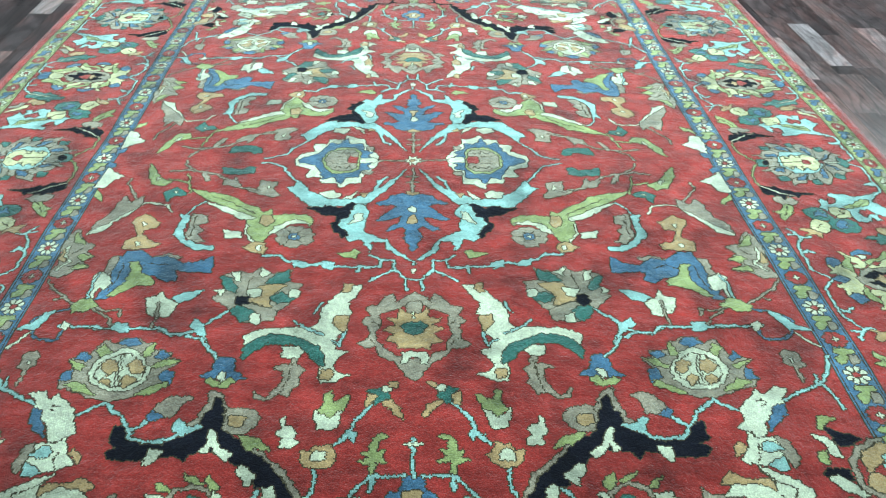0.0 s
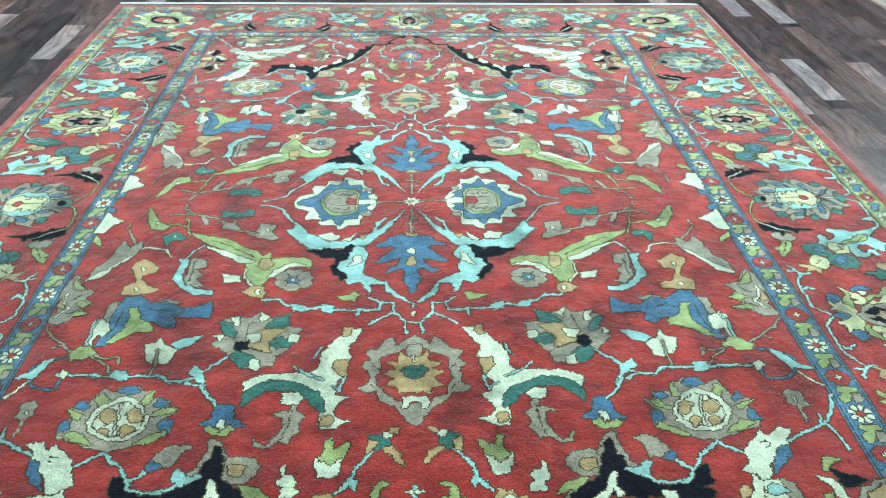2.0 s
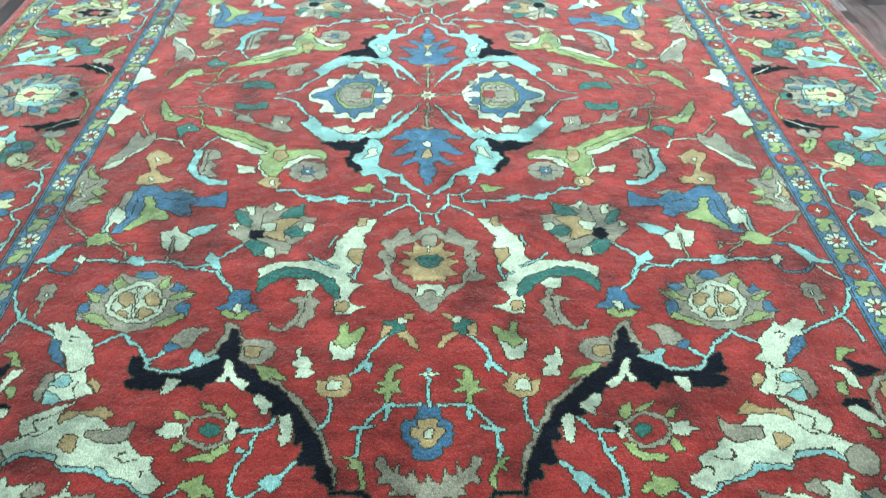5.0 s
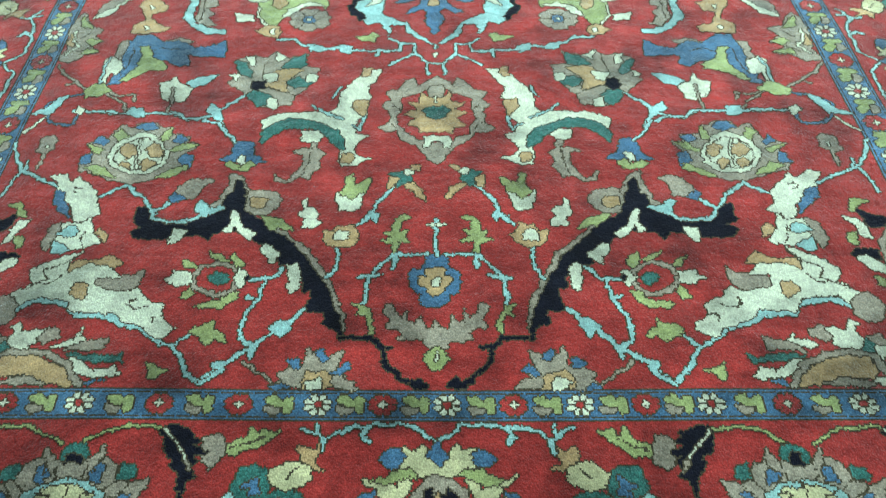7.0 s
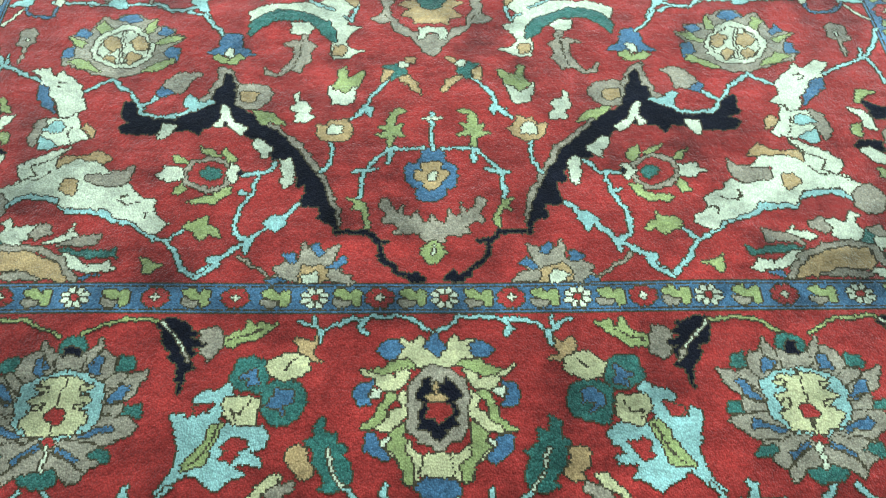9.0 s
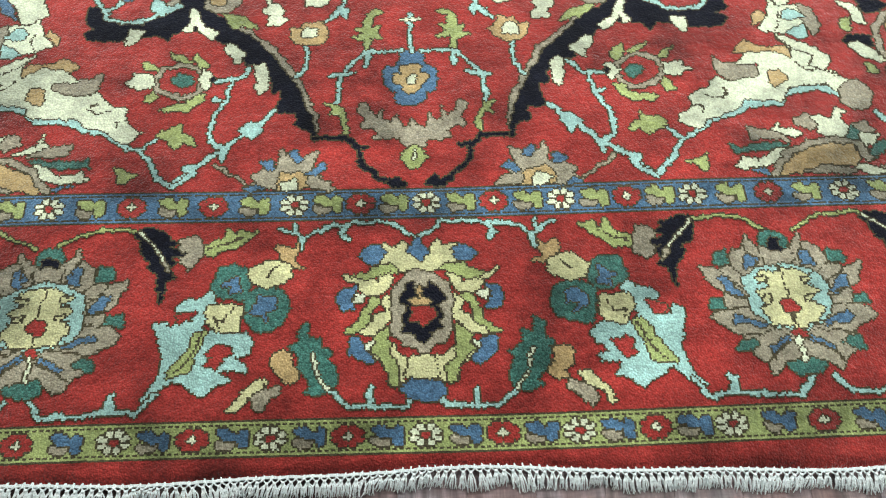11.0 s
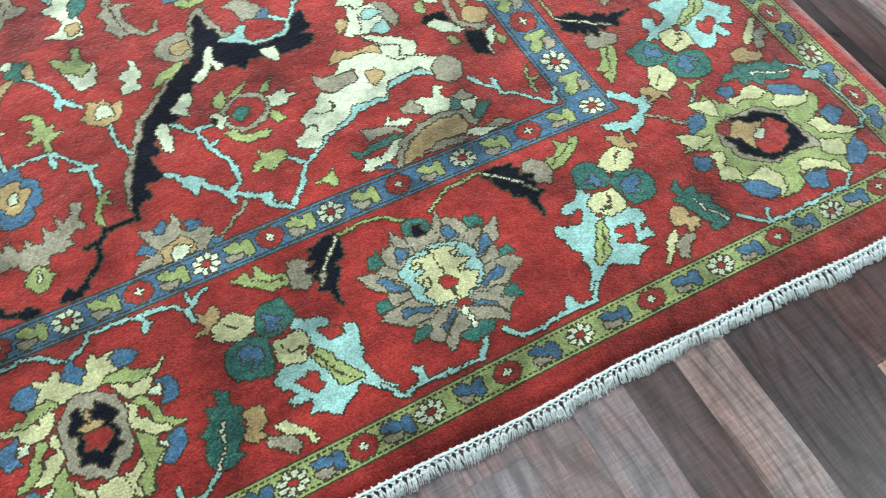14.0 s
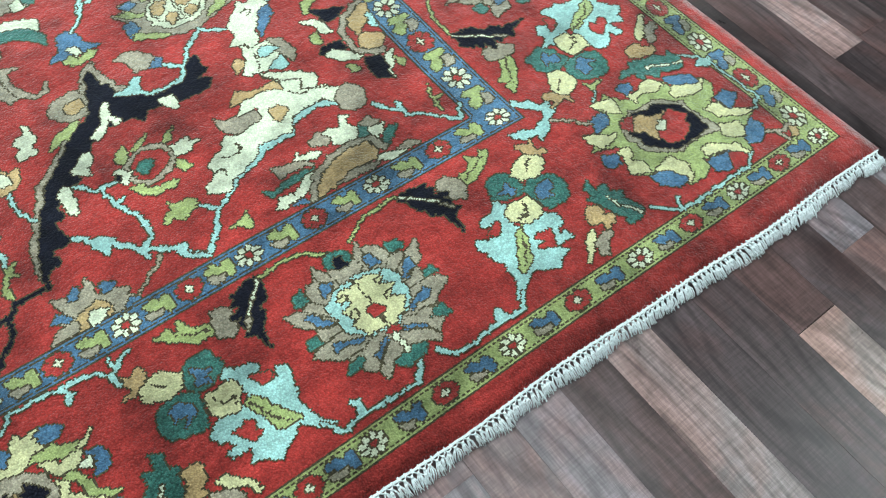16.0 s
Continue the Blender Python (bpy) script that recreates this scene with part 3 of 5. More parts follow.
weave("vine", "Q", [
    ("sky", 1.1, [(10, 121.4), (13.4, 125.4), (15.4, 130), (18.6, 134.4)]),
    ("sky", 0, [(13.8, 131.2), (15.2, 129.6), (17, 131.2), (15.6, 132), (14, 133.8)]),
    ("teal", 0, [(6.6, 117.2), (8.8, 115.8), (12.2, 116.4), (10, 117.6), (9.4, 121.8), (8, 120.4), (6.4, 119)]),
    ("tan", 0, [(9.6, 118.6), (11.8, 117.6), (12, 122.4), (10.8, 121.8)]),
    ("cream", 0, [(5.6, 115.2), (8, 114.8), (8, 117.2), (5.8, 117)]),
    ("tan", 0, [(3.6, 113.8), (6, 113.8), (6, 115.6), (4.4, 115.6)]),
    ("tan", 0, [(2.4, 126.2), (3.2, 122.2), (5.8, 120.4), (7.8, 120.4), (7.4, 121.8), (5.2, 123.2), (3.8, 125.8)]),
])
weave("leaf", "Q", [
    ("green", 0, [(5.6, 131.6), (8, 130.8), (10.2, 132.8), (10.8, 136.4), (12.8, 136), (10.6, 138), (13.2, 139.2), (10.4, 140), (9.8, 142.8), (8.6, 142.4), (9.2, 139.2), (5.8, 139.6), (7.8, 137.6), (6, 135.8), (8.8, 136), (8.6, 133.2)]),
])
weave("crane_leaf", "Q", [
    ("cream", 0, [(15.1, 73.6), (18.9, 74.2), (21.5, 76.9), (24, 80.4), (26.9, 84.8), (26.7, 90.6), (28.8, 93), (35.2, 92.6), (43.5, 94), (47.1, 96.4), (46.1, 101.1), (44.4, 98.8), (40, 96.4), (33.7, 96.3), (29.3, 98.6), (26.7, 104.7), (25, 107.6), (25.4, 111.2), (24.5, 113.6), (21.1, 113.3), (16.7, 111.1), (19.8, 110.1), (22, 107.5), (20.6, 104.6), (17.7, 102.3), (20.8, 101.5), (22.6, 98.5), (19.3, 93.7), (21.1, 89.7), (18.1, 87.2), (19.5, 82.1), (16.5, 77.7)]),
    ("teal", 0, [(24.3, 103.4), (26.6, 100.1), (29.4, 98.3), (33.7, 96.3), (40.1, 95.9), (44.4, 98.5), (46.6, 101.4), (45.9, 105.8), (43.8, 102.9), (39.6, 99.3), (33.4, 99.3), (29.5, 102), (27.2, 105.7), (24, 107.6)]),
    ("tan", 0, [(18.6, 88), (22.3, 87.5), (22.6, 91.3), (20.2, 94.8), (18.9, 91.3)]),
    ("tan", 0, [(21.6, 109), (24.6, 108.8), (24.6, 112.2), (22.1, 112.7)]),
    ("tan", 0, [(18.5, 73.3), (20.7, 72.9), (20.9, 77.2), (19.1, 76.8)]),
    ("sky", 0.9, [(25.6, 95.4), (28.7, 94.2), (33.9, 89.8)]),
    ("sky", 0.9, [(19.7, 95), (20.4, 100), (23.2, 97.7)]),
    ("sky", 0.8, [(26.6, 81.8), (28.6, 86.5)]),
    ("cream", 0, [(30.2, 102.4), (32.8, 100.2), (36.1, 100.2), (35.5, 103.9), (31.8, 104.7)]),
])
weave("feather", "Q", [
    ("taupe", 0, [(31.6, 104.8), (33, 104.8), (33, 107.8), (34.8, 107.2), (37.6, 108.4), (34.2, 109.4), (34.4, 113.4), (35.8, 116.4), (38.2, 119.2), (40.4, 117.8), (40.4, 116.4), (41.2, 116.8), (40.6, 119.2), (38, 120.2), (34.4, 117.8), (32, 118.4), (31.4, 115.4), (29.8, 114.4), (30.8, 111.4), (29, 108.8), (31.2, 107.8)]),
    ("line", 0.4, [(32.4, 106.4), (32.8, 113.4), (34.4, 117.2)]),
])
weave("pomegranate", "H", [
    ("taupe", 0, [(0, 77.2), (2.6, 79.5), (5.3, 81.9), (6.2, 78.3), (8.6, 79.9), (10.5, 83.5), (14, 84.3), (12.3, 87.7), (14.8, 90), (12.7, 92.8), (12.6, 97.1), (15.9, 99.2), (13.2, 101), (10.2, 100.5), (8.9, 104.1), (5.5, 105.8), (3.3, 109.5), (1.8, 112.2), (0, 113.1)]),
    ("red", 0, [(0, 82.8), (2.5, 83.4), (5.2, 85.4), (9.9, 87.5), (9.1, 91.8), (10.7, 94.9), (9.3, 98.4), (8.4, 101.2), (5.6, 102.7), (3.3, 105.1), (0, 105.1)]),
    ("tan", 0, [(0, 86.3), (2.4, 86.6), (3.8, 84.1), (4.5, 88.9), (7.8, 88.9), (5, 91.8), (9.2, 93.3), (5.4, 95.6), (8.3, 97.9), (4.9, 99.1), (4.7, 100.9), (0, 100.8)]),
    ("teal", 0, [(0, 91.2), (1.9, 90.5), (4.4, 91.8), (2.3, 94.4), (0, 95.8)]),
    ("taupe", 0, [(0, 81.8), (1.6, 81.8), (2.5, 84.1), (1.5, 86.4), (0, 86.3)]),
    ("cream", 0.6, [(0, 85.9), (0, 89.3)]),
    ("cream", 0, [(0, 102.6), (3.6, 102.7), (3.3, 107.1), (1.8, 107.1), (1.6, 104.7), (0, 104.7)]),
    ("line", 0.4, [(11.5, 90.2), (9.9, 91.8)]),
    ("line", 0.4, [(12.2, 97.3), (10.5, 99.4)]),
])
weave("vine", "Q", [
    ("sky", 1.1, [(2.4, 76.4), (2.4, 71.4), (6, 66.4), (13.2, 71.8)]),
    ("sky", 1.1, [(6, 66.2), (6.4, 61.6), (10.2, 61.6), (13.6, 58.8)]),
    ("sky", 1.2, [(10.2, 62), (11, 65.2), (16.4, 65.2), (24.8, 64.4), (28.8, 63.4), (33.6, 63.8), (39.6, 61.6), (42, 58.8), (47.6, 59.2)]),
    ("sky", 0, [(24.6, 63.2), (28.4, 62), (28.4, 65.2), (24.8, 66.2)]),
    ("sky", 0, [(33.4, 62.4), (38, 61.4), (36.8, 64.8), (32.8, 64.8)]),
    ("sky", 1.2, [(16.4, 64.4), (17.6, 67.8)]),
])
weave("vine", "H", [
    ("sky", 1.1, [(0, 62), (0, 63.8)]),
    ("sky", 0.9, [(0, 71.4), (2.2, 71.4)]),
    ("cream", 0, [(0, 65.2), (1, 66.4), (0, 68.4)]),
])
weave("leaf", "Q", [
    ("green", 0, [(16.2, 57.4), (18.8, 56.2), (19.6, 57.4), (24.6, 58.2), (21.6, 59.6), (18.2, 60.4)]),
])
weave("blossom", "Q", [
    ("taupe", 0, [(33.3, 72.5), (38.8, 71.7), (37.3, 66), (42.7, 68), (47.1, 65.1), (49, 68), (54.3, 67.1), (58.2, 69.5), (56.4, 74.5), (59, 79.8), (54.8, 83.3), (52.8, 85.5), (49.3, 90.5), (45.5, 91.1), (40.3, 89.9), (39.2, 85.7), (35.5, 80.9), (34.6, 77)]),
    ("teal", 0, [(38.2, 66.1), (42.1, 68.5), (45.1, 72.6), (39.8, 72.9), (37.8, 70.7)]),
    ("teal", 0, [(52.3, 75.4), (55.4, 70.8), (58.5, 69.1), (55.9, 75.4), (53.1, 77.5)]),
    ("teal", 0, [(34.6, 79.2), (39.3, 77.1), (42.4, 79.7), (39.7, 82.3), (36, 81.3)]),
    ("teal", 0, [(46, 85.8), (50.5, 82.8), (53.1, 85), (49.3, 90.8), (46.3, 89.5)]),
    ("tan", 0, [(37.5, 73.5), (43.1, 73.1), (45.9, 73.5), (48.1, 77.1), (48.3, 81), (43.9, 83.6), (41.1, 83.5), (42.4, 79.7), (40.5, 76.2)]),
    ("line", 0.4, [(48.8, 68.9), (49.8, 77.1)]),
    ("line", 0.4, [(39.2, 85.7), (47.5, 81.5)]),
    ("cream", 0, [(43.7, 67.4), (47.1, 65.1), (46, 70.2)]),
    ("cream", 0, [(52.8, 68), (55.4, 67.1), (54.3, 71.4), (51.9, 71.7)]),
    ("cream", 0, [(33.7, 76.7), (36.7, 75.3), (37, 78.8), (34.3, 79.5)]),
    ("cream", 0, [(45.4, 75.3), (49.7, 75.7), (48.3, 79.6), (45.6, 79.2)]),
    ("cream", 0, [(43.6, 87.8), (46.5, 86.6), (46.2, 91.1), (43.6, 91.4)]),
    ("cream", 0, [(56.2, 75.4), (59.2, 75.7), (56.8, 78.6)]),
    ("navy", 0, [(48.5, 78.9), (52.3, 78.6), (52.1, 82.4), (49.9, 83.6), (47.7, 82)]),
])
weave("vine", "Q", [
    ("sky", 1.2, [(53.2, 85.6), (58.8, 91.6), (60.4, 94.4), (64, 96), (67.6, 96), (70.8, 93.2), (74, 93.4), (78.8, 93.4), (87.2, 93.4), (99.6, 92.2)]),
    ("sky", 0, [(58.8, 91.6), (62.4, 89.2), (62.8, 92.2), (60.4, 94.8), (58, 97.2), (57, 98.8)]),
    ("sky", 1.1, [(58.4, 97.6), (52.4, 105.2)]),
    ("sky", 0, [(79.6, 91.6), (84.4, 91), (83.8, 94.4), (79.2, 95)]),
])
weave("bud", "Q", [
    ("sky", 0, [(62, 76.3), (67.6, 77.1), (70.6, 79.8), (68.1, 82.4), (65.2, 80.7)]),
    ("cream", 0, [(68.5, 82.4), (72.6, 79.8), (74, 76.8), (75.3, 79.8), (78.2, 80.3), (76.5, 85.8), (72.7, 88.7), (69.4, 87.9)]),
    ("taupe", 0.8, [(73.7, 82.1), (73.2, 86.7), (73.2, 92.2)]),
])
weave("octagon_palmette", "Q", [
    ("taupe", 0, [(61.7, 106), (65.2, 105.6), (64.8, 103.4), (68.2, 102.7), (70.7, 102.3), (70.9, 99), (72.7, 99.8), (75.2, 97.6), (79.7, 97.6), (80.7, 99.8), (84.5, 98.4), (85.3, 101.3), (86.1, 104.3), (88.9, 102.8), (88.8, 105), (92.4, 105.7), (89.4, 108.6), (91.7, 112.1), (90.5, 115.5), (85.9, 116.9), (82.1, 118.9), (77.5, 120.5), (73, 119.5), (68.6, 118.1), (63.4, 115.4), (62.6, 111.9), (64.6, 109.1)]),
    ("blue", 0, [(73.7, 99.8), (76.2, 97.3), (79.1, 97.9), (80.2, 99.8), (76.9, 101.2)]),
    ("blue", 0, [(65, 104.1), (67.7, 102.7), (68.7, 104.9), (66.5, 106.3)]),
    ("blue", 0, [(85.9, 105), (88.4, 102.8), (89.8, 105), (86.9, 106.7)]),
    ("blue", 0, [(62.6, 110.5), (65, 109.4), (66, 112.6), (63.1, 114.7)]),
    ("blue", 0, [(89.1, 109.6), (91.2, 110.4), (91.4, 113.5), (88.7, 113.2)]),
    ("green", 0, [(62, 106), (66.1, 106), (69.5, 109.5), (66.1, 108.7)]),
    ("green", 0, [(70.5, 99.3), (72.4, 102.3), (72.6, 105.2), (70.3, 104.5)]),
    ("green", 0, [(85.3, 101.3), (83.2, 106), (81.3, 103.5), (83.6, 99.8)]),
    ("green", 0, [(92.4, 105.7), (87.7, 109.6), (86.4, 107.9)]),
    ("green", 0, [(63.8, 113.3), (68, 116.1), (71.2, 119.1), (67.7, 118), (63.6, 115.6)]),
    ("green", 0, [(86, 113.5), (89.6, 114.4), (84.9, 117.2), (80.6, 118.5)]),
    ("cream", 0, [(69.4, 109.2), (73.5, 103.5), (77.4, 101.3), (81.3, 103.5), (84.4, 107.1), (84.4, 111.4), (82.1, 114.8), (77.2, 117.5), (71.8, 116.1), (69.1, 113.4)]),
    ("line", 0.5, [(70.5, 109.5), (73.6, 105.2), (76.9, 103.5), (80.5, 105), (82.8, 107.8), (82.9, 111.4), (80.9, 113.7), (77.4, 115.8), (72.6, 114.8), (70.4, 112.7), (70.5, 109.5)]),
    ("tan", 0, [(71, 108.5), (73.4, 106.1), (75.2, 107.8), (73.4, 110.6), (71.2, 110.9)]),
    ("tan", 0, [(77.5, 107.4), (80.3, 105.7), (82.3, 108.6), (79, 111.6), (77.5, 109.8)]),
    ("tan", 0, [(72.2, 113.4), (74.7, 111.7), (76.1, 113.8), (73.4, 115.6)]),
    ("tan", 0, [(77.7, 113.4), (79.9, 112.1), (81.2, 113.5), (78.2, 115.2)]),
    ("cream", 0.7, [(77.9, 104.7), (76.1, 115.1)]),
])
weave("split_leaf", "Q", [
    ("cream", 0, [(83, 125), (85.2, 122), (90, 117.2), (90.6, 119.6), (93.8, 116.4), (97.6, 117.2), (95.4, 120), (95.2, 122), (92, 123.8), (88.8, 128.2), (86.8, 133.6), (88.8, 133.6), (90.6, 136), (90.4, 140.6), (85.8, 141.8), (82, 141.8), (78.4, 140), (81.2, 136.8), (82.8, 131.6), (81, 130.2), (83, 127.2)]),
    ("blue", 0, [(89.6, 128.2), (92.6, 123.2), (94.6, 122.8), (94, 126.4), (91, 130), (88, 131.8)]),
    ("taupe", 0, [(89.4, 133.6), (92, 134.8), (92.4, 139.6), (90.8, 142.6), (89.6, 137.8)]),
    ("sky", 0, [(84.6, 136), (87.2, 134.4), (90.2, 136.8), (86.8, 138), (84.6, 137.2)]),
    ("sky", 0, [(84.6, 141.8), (89.2, 139), (89.6, 142.6), (86.8, 143)]),
    ("tan", 0, [(77.6, 136.8), (80.4, 135.2), (80.8, 136.8), (77.6, 139.6)]),
    ("line", 0.5, [(88.6, 122), (90, 121), (90.2, 122.4), (89.2, 123.4)]),
    ("line", 0.5, [(82.2, 141.4), (83.8, 138.4), (83.6, 136)]),
    ("line", 0.5, [(83.2, 131.6), (84.4, 133.4), (86.8, 133.2)]),
])
weave("cloud_leaf", "Q", [
    ("sky", 2.0, [(58.3, 168.4), (64.1, 164.1), (67.5, 163.7), (71.5, 160.9), (78.1, 161), (80.6, 157.9), (86, 156.9), (89.2, 157.2), (92.2, 159.3)]),
    ("taupe", 0, [(66.3, 148), (68.3, 149.6), (76.2, 150.8), (75.5, 153.7), (69.7, 154.7), (66.4, 152.3)]),
    ("tan", 0, [(71.5, 146.6), (74.1, 143.6), (78, 145.3), (83.2, 145.4), (84.4, 149.2), (81.8, 150.5), (78.4, 147.2), (74, 147.7)]),
    ("cream", 0, [(55.9, 164.3), (59.2, 161.4), (59.7, 158), (63.8, 156.5), (66.6, 153.6), (69.6, 155), (75.5, 153.5), (76.8, 150.3), (70.8, 150.2), (74, 147.5), (79.5, 146.5), (81.8, 147.6), (83.9, 149.2), (84.4, 145.9), (81.8, 142.5), (84.7, 143.1), (89.2, 146), (92.6, 148.2), (90.8, 152), (93.1, 153.6), (95.1, 155.9), (92.3, 158.8), (89.5, 156.2), (86.3, 155.9), (81, 156.7), (79.3, 159.8), (75, 160.2), (70.9, 160.2), (67.8, 162.7), (64.3, 163.6), (59.8, 167), (57.9, 166.5)]),
    ("tan", 0, [(77.9, 152.4), (80.6, 151.9), (81.6, 154.6), (78.5, 156.5), (77.4, 155.1)]),
    ("line", 0.5, [(63.3, 158.6), (66.5, 159.3), (67.9, 157.6), (66.6, 156.5)]),
    ("line", 0.5, [(59.1, 161.1), (61.6, 161.6), (61.5, 163.3)]),
    ("line", 0.5, [(81.8, 142.8), (85.6, 146.2), (89.3, 148.4), (87.7, 150.6), (92, 153.3)]),
    ("line", 0.5, [(84.3, 149.5), (86.6, 152), (90, 152)]),
    ("taupe", 0, [(92, 158.2), (94.6, 155.6), (96.4, 155.2), (97.8, 157), (98.6, 158.2), (97.4, 162.2), (94.4, 163.2), (91.8, 161.2)]),
])
weave("vine", "Q", [
    ("sky", 1.3, [(58, 168.6), (55.6, 169.4), (54, 171.4), (51.4, 176), (48.8, 178.2), (45.6, 174.8)]),
    ("sky", 1.0, [(55.6, 169), (52.8, 166)]),
])
weave("vine", "Q", [
    ("sky", 1.4, [(28.8, 159.4), (31.2, 162.2), (33.8, 163.6), (38.2, 169), (42.8, 172), (45, 175.2), (48.6, 178.4)]),
    ("sky", 0, [(31.2, 162.6), (33.6, 161.8), (36, 164), (32.8, 167), (31.6, 165)]),
    ("sky", 0, [(37.4, 168.6), (40.4, 167.8), (38.8, 172.6), (38, 170.6)]),
    ("sky", 0, [(43.2, 172.6), (46.8, 173), (44.4, 176), (44.8, 177.2)]),
    ("sky", 1.2, [(34.6, 147.8), (37.2, 150.8), (38.8, 151.2), (39.2, 156.2), (42, 162.4), (42, 167.4), (40.4, 168.8)]),
    ("sky", 1.2, [(37.2, 150.8), (42, 151)]),
    ("sky", 1.0, [(39.2, 156.2), (41.6, 155.8)]),
    ("taupe", 0.8, [(34.2, 177.6), (37.2, 175.4), (41, 172.8)]),
])
weave("ring_blossom", "Q", [
    ("taupe", 1.5, [(44.4, 151), (45.6, 148.4), (49.6, 146.2), (53.2, 147.2), (55.4, 150.4), (53.6, 153.6), (48.8, 155.6), (45.6, 154.6), (44.4, 151)]),
    ("teal", 0, [(46.4, 150.6), (48, 149), (49.4, 148.8), (51.2, 150.6), (48.6, 153), (47.2, 152.2)]),
    ("cream", 0, [(42.4, 149.4), (44.4, 148), (45.6, 150.6), (43.6, 153.6), (42.4, 152)]),
    ("navy", 0, [(42, 150.8), (42.4, 150), (43.2, 150.2), (43.2, 151), (42.4, 151.6)]),
    ("cream", 0, [(55.6, 149.2), (59.4, 148.4), (59.4, 150), (61.6, 150.8), (59, 152), (58.4, 153), (55.4, 152.2)]),
    ("green", 0, [(43.6, 146.8), (47, 142.8), (46.8, 145.6), (45.6, 147.6)]),
    ("green", 0, [(54, 148), (56, 145.8), (58.4, 144.6), (56.2, 147.6)]),
    ("green", 0, [(47.2, 145.6), (50.4, 143.6), (52.8, 142.4), (51.2, 144.8), (48.6, 146)]),
    ("green", 0, [(43.6, 154.4), (46, 155.2), (48, 157), (53.4, 158.2), (51.2, 159.2), (47, 158.8), (44.4, 156.6)]),
    ("green", 0, [(54.6, 153), (57.2, 156), (55.2, 156.4), (54, 154.8)]),
])
weave("leaf", "Q", [
    ("green", 0, [(44.8, 167.8), (45.4, 165.8), (48, 164.4), (47.6, 162), (49.2, 163.4), (52, 163.8), (53.2, 166), (50.8, 166.6), (48.6, 168.6), (47.6, 166.8)]),
])
weave("leaf", "Q", [
    ("green", 0, [(55.2, 175.6), (57.2, 175), (60, 173.4), (59.2, 177.2), (57.6, 177.2), (57.4, 176.2)]),
])
weave("half_blossom", "Q", [
    ("taupe", 0, [(16.2, 179), (17.6, 177), (20, 176.4), (18.6, 175.8), (21.6, 175.2), (20, 172.4), (19.6, 170), (21.6, 170.8), (23.8, 172.4), (23.6, 170.2), (25.2, 169.8), (25.6, 171), (27.2, 169), (27.2, 173.2), (28, 173.8), (28.8, 171.8), (31, 172.6), (30.6, 174.2), (32.8, 175.6), (31.6, 177.2), (34, 178.4), (33.8, 179.2), (16, 179.2)]),
    ("blue", 0, [(17.8, 174.4), (18.8, 172.8), (21.6, 175.4), (20.2, 176)]),
    ("blue", 0, [(22, 171.8), (24, 169.4), (25.4, 170.2), (23.8, 172.4)]),
    ("blue", 0, [(28.4, 172.4), (29.4, 172), (31.2, 172.8), (30.2, 174.4), (28.4, 174.4)]),
    ("blue", 0, [(29.6, 179.2), (31.6, 177.8), (34, 178.6), (33.8, 179.2)]),
    ("tan", 0, [(21.2, 179.2), (22.4, 175.4), (26.6, 175), (28, 177), (27.6, 179.2)]),
    ("cream", 0, [(23.6, 179.2), (24, 176.4), (25.6, 177), (27.2, 177.6), (26.8, 179.2)]),
])
weave("arch_blossom", "Q", [
    ("cream", 0, [(64.8, 176.4), (66.8, 174.2), (70.4, 175.6), (74.6, 172.2), (77.2, 172.4), (74.4, 175.8), (70.8, 177), (67.6, 176.4), (66.8, 177.2)]),
    ("teal", 0, [(65.2, 170.6), (66.8, 172.2), (70.8, 171.4), (76, 171.2), (77.6, 171.4), (72.8, 172.8), (68.2, 173.4), (65.4, 173.2)]),
    ("taupe", 0, [(69.8, 167), (75.6, 168.4), (78, 170.6), (72.4, 169.8), (70, 170.4)]),
    ("cream", 0, [(75.6, 164.2), (76.6, 166.8), (81.6, 169.2), (77.8, 169.4), (74.4, 167.8), (76, 166.8)]),
    ("taupe", 0, [(80.2, 165.2), (83, 163.8), (85.6, 165.6), (83.2, 168.2), (80.2, 167.2)]),
    ("cream", 0, [(84, 164.4), (88.4, 165), (90, 162.8), (91.6, 163.6), (90, 165), (91.2, 167.8), (88.4, 170.8), (84.6, 168.4), (85, 166.6)]),
    ("taupe", 0, [(91.2, 167), (94.4, 166), (95.8, 168.2), (94, 170)]),
    ("teal", 0, [(91.6, 167), (93, 169.2), (91.2, 171), (89.6, 169.8)]),
    ("cream", 0, [(92.8, 169), (96.4, 169.6), (95, 171.8), (93.6, 171.8), (93, 174.2), (92.4, 171.4)]),
    ("teal", 0, [(95, 171.8), (98.8, 171.4), (93.4, 175.4), (93, 174.2)]),
    ("blue", 0, [(66.8, 177.2), (70.4, 177.6), (73.4, 178.8), (70.6, 178.6)]),
    ("taupe", 2.0, [(73.2, 178.6), (76.4, 173.8), (81.2, 171.4), (87.2, 170.4), (92, 172), (92.8, 175)]),
    ("tan", 0, [(74.2, 178.8), (77, 174.8), (81, 172.8), (86.4, 171.4), (90.4, 172.2), (91.4, 175), (90, 177), (84.6, 176.2), (82.4, 177.4), (78.4, 178.6)]),
    ("taupe", 0, [(79.4, 178.4), (82.6, 177), (84.4, 176.4), (90.4, 178.4), (85.6, 178.8)]),
    ("cream", 0, [(89.6, 177.8), (91, 176.8), (96, 178), (96, 179), (92.2, 179.2)]),
    ("taupe", 0, [(95, 176.8), (97.6, 176.8), (99.6, 179), (96.4, 178.6)]),
])
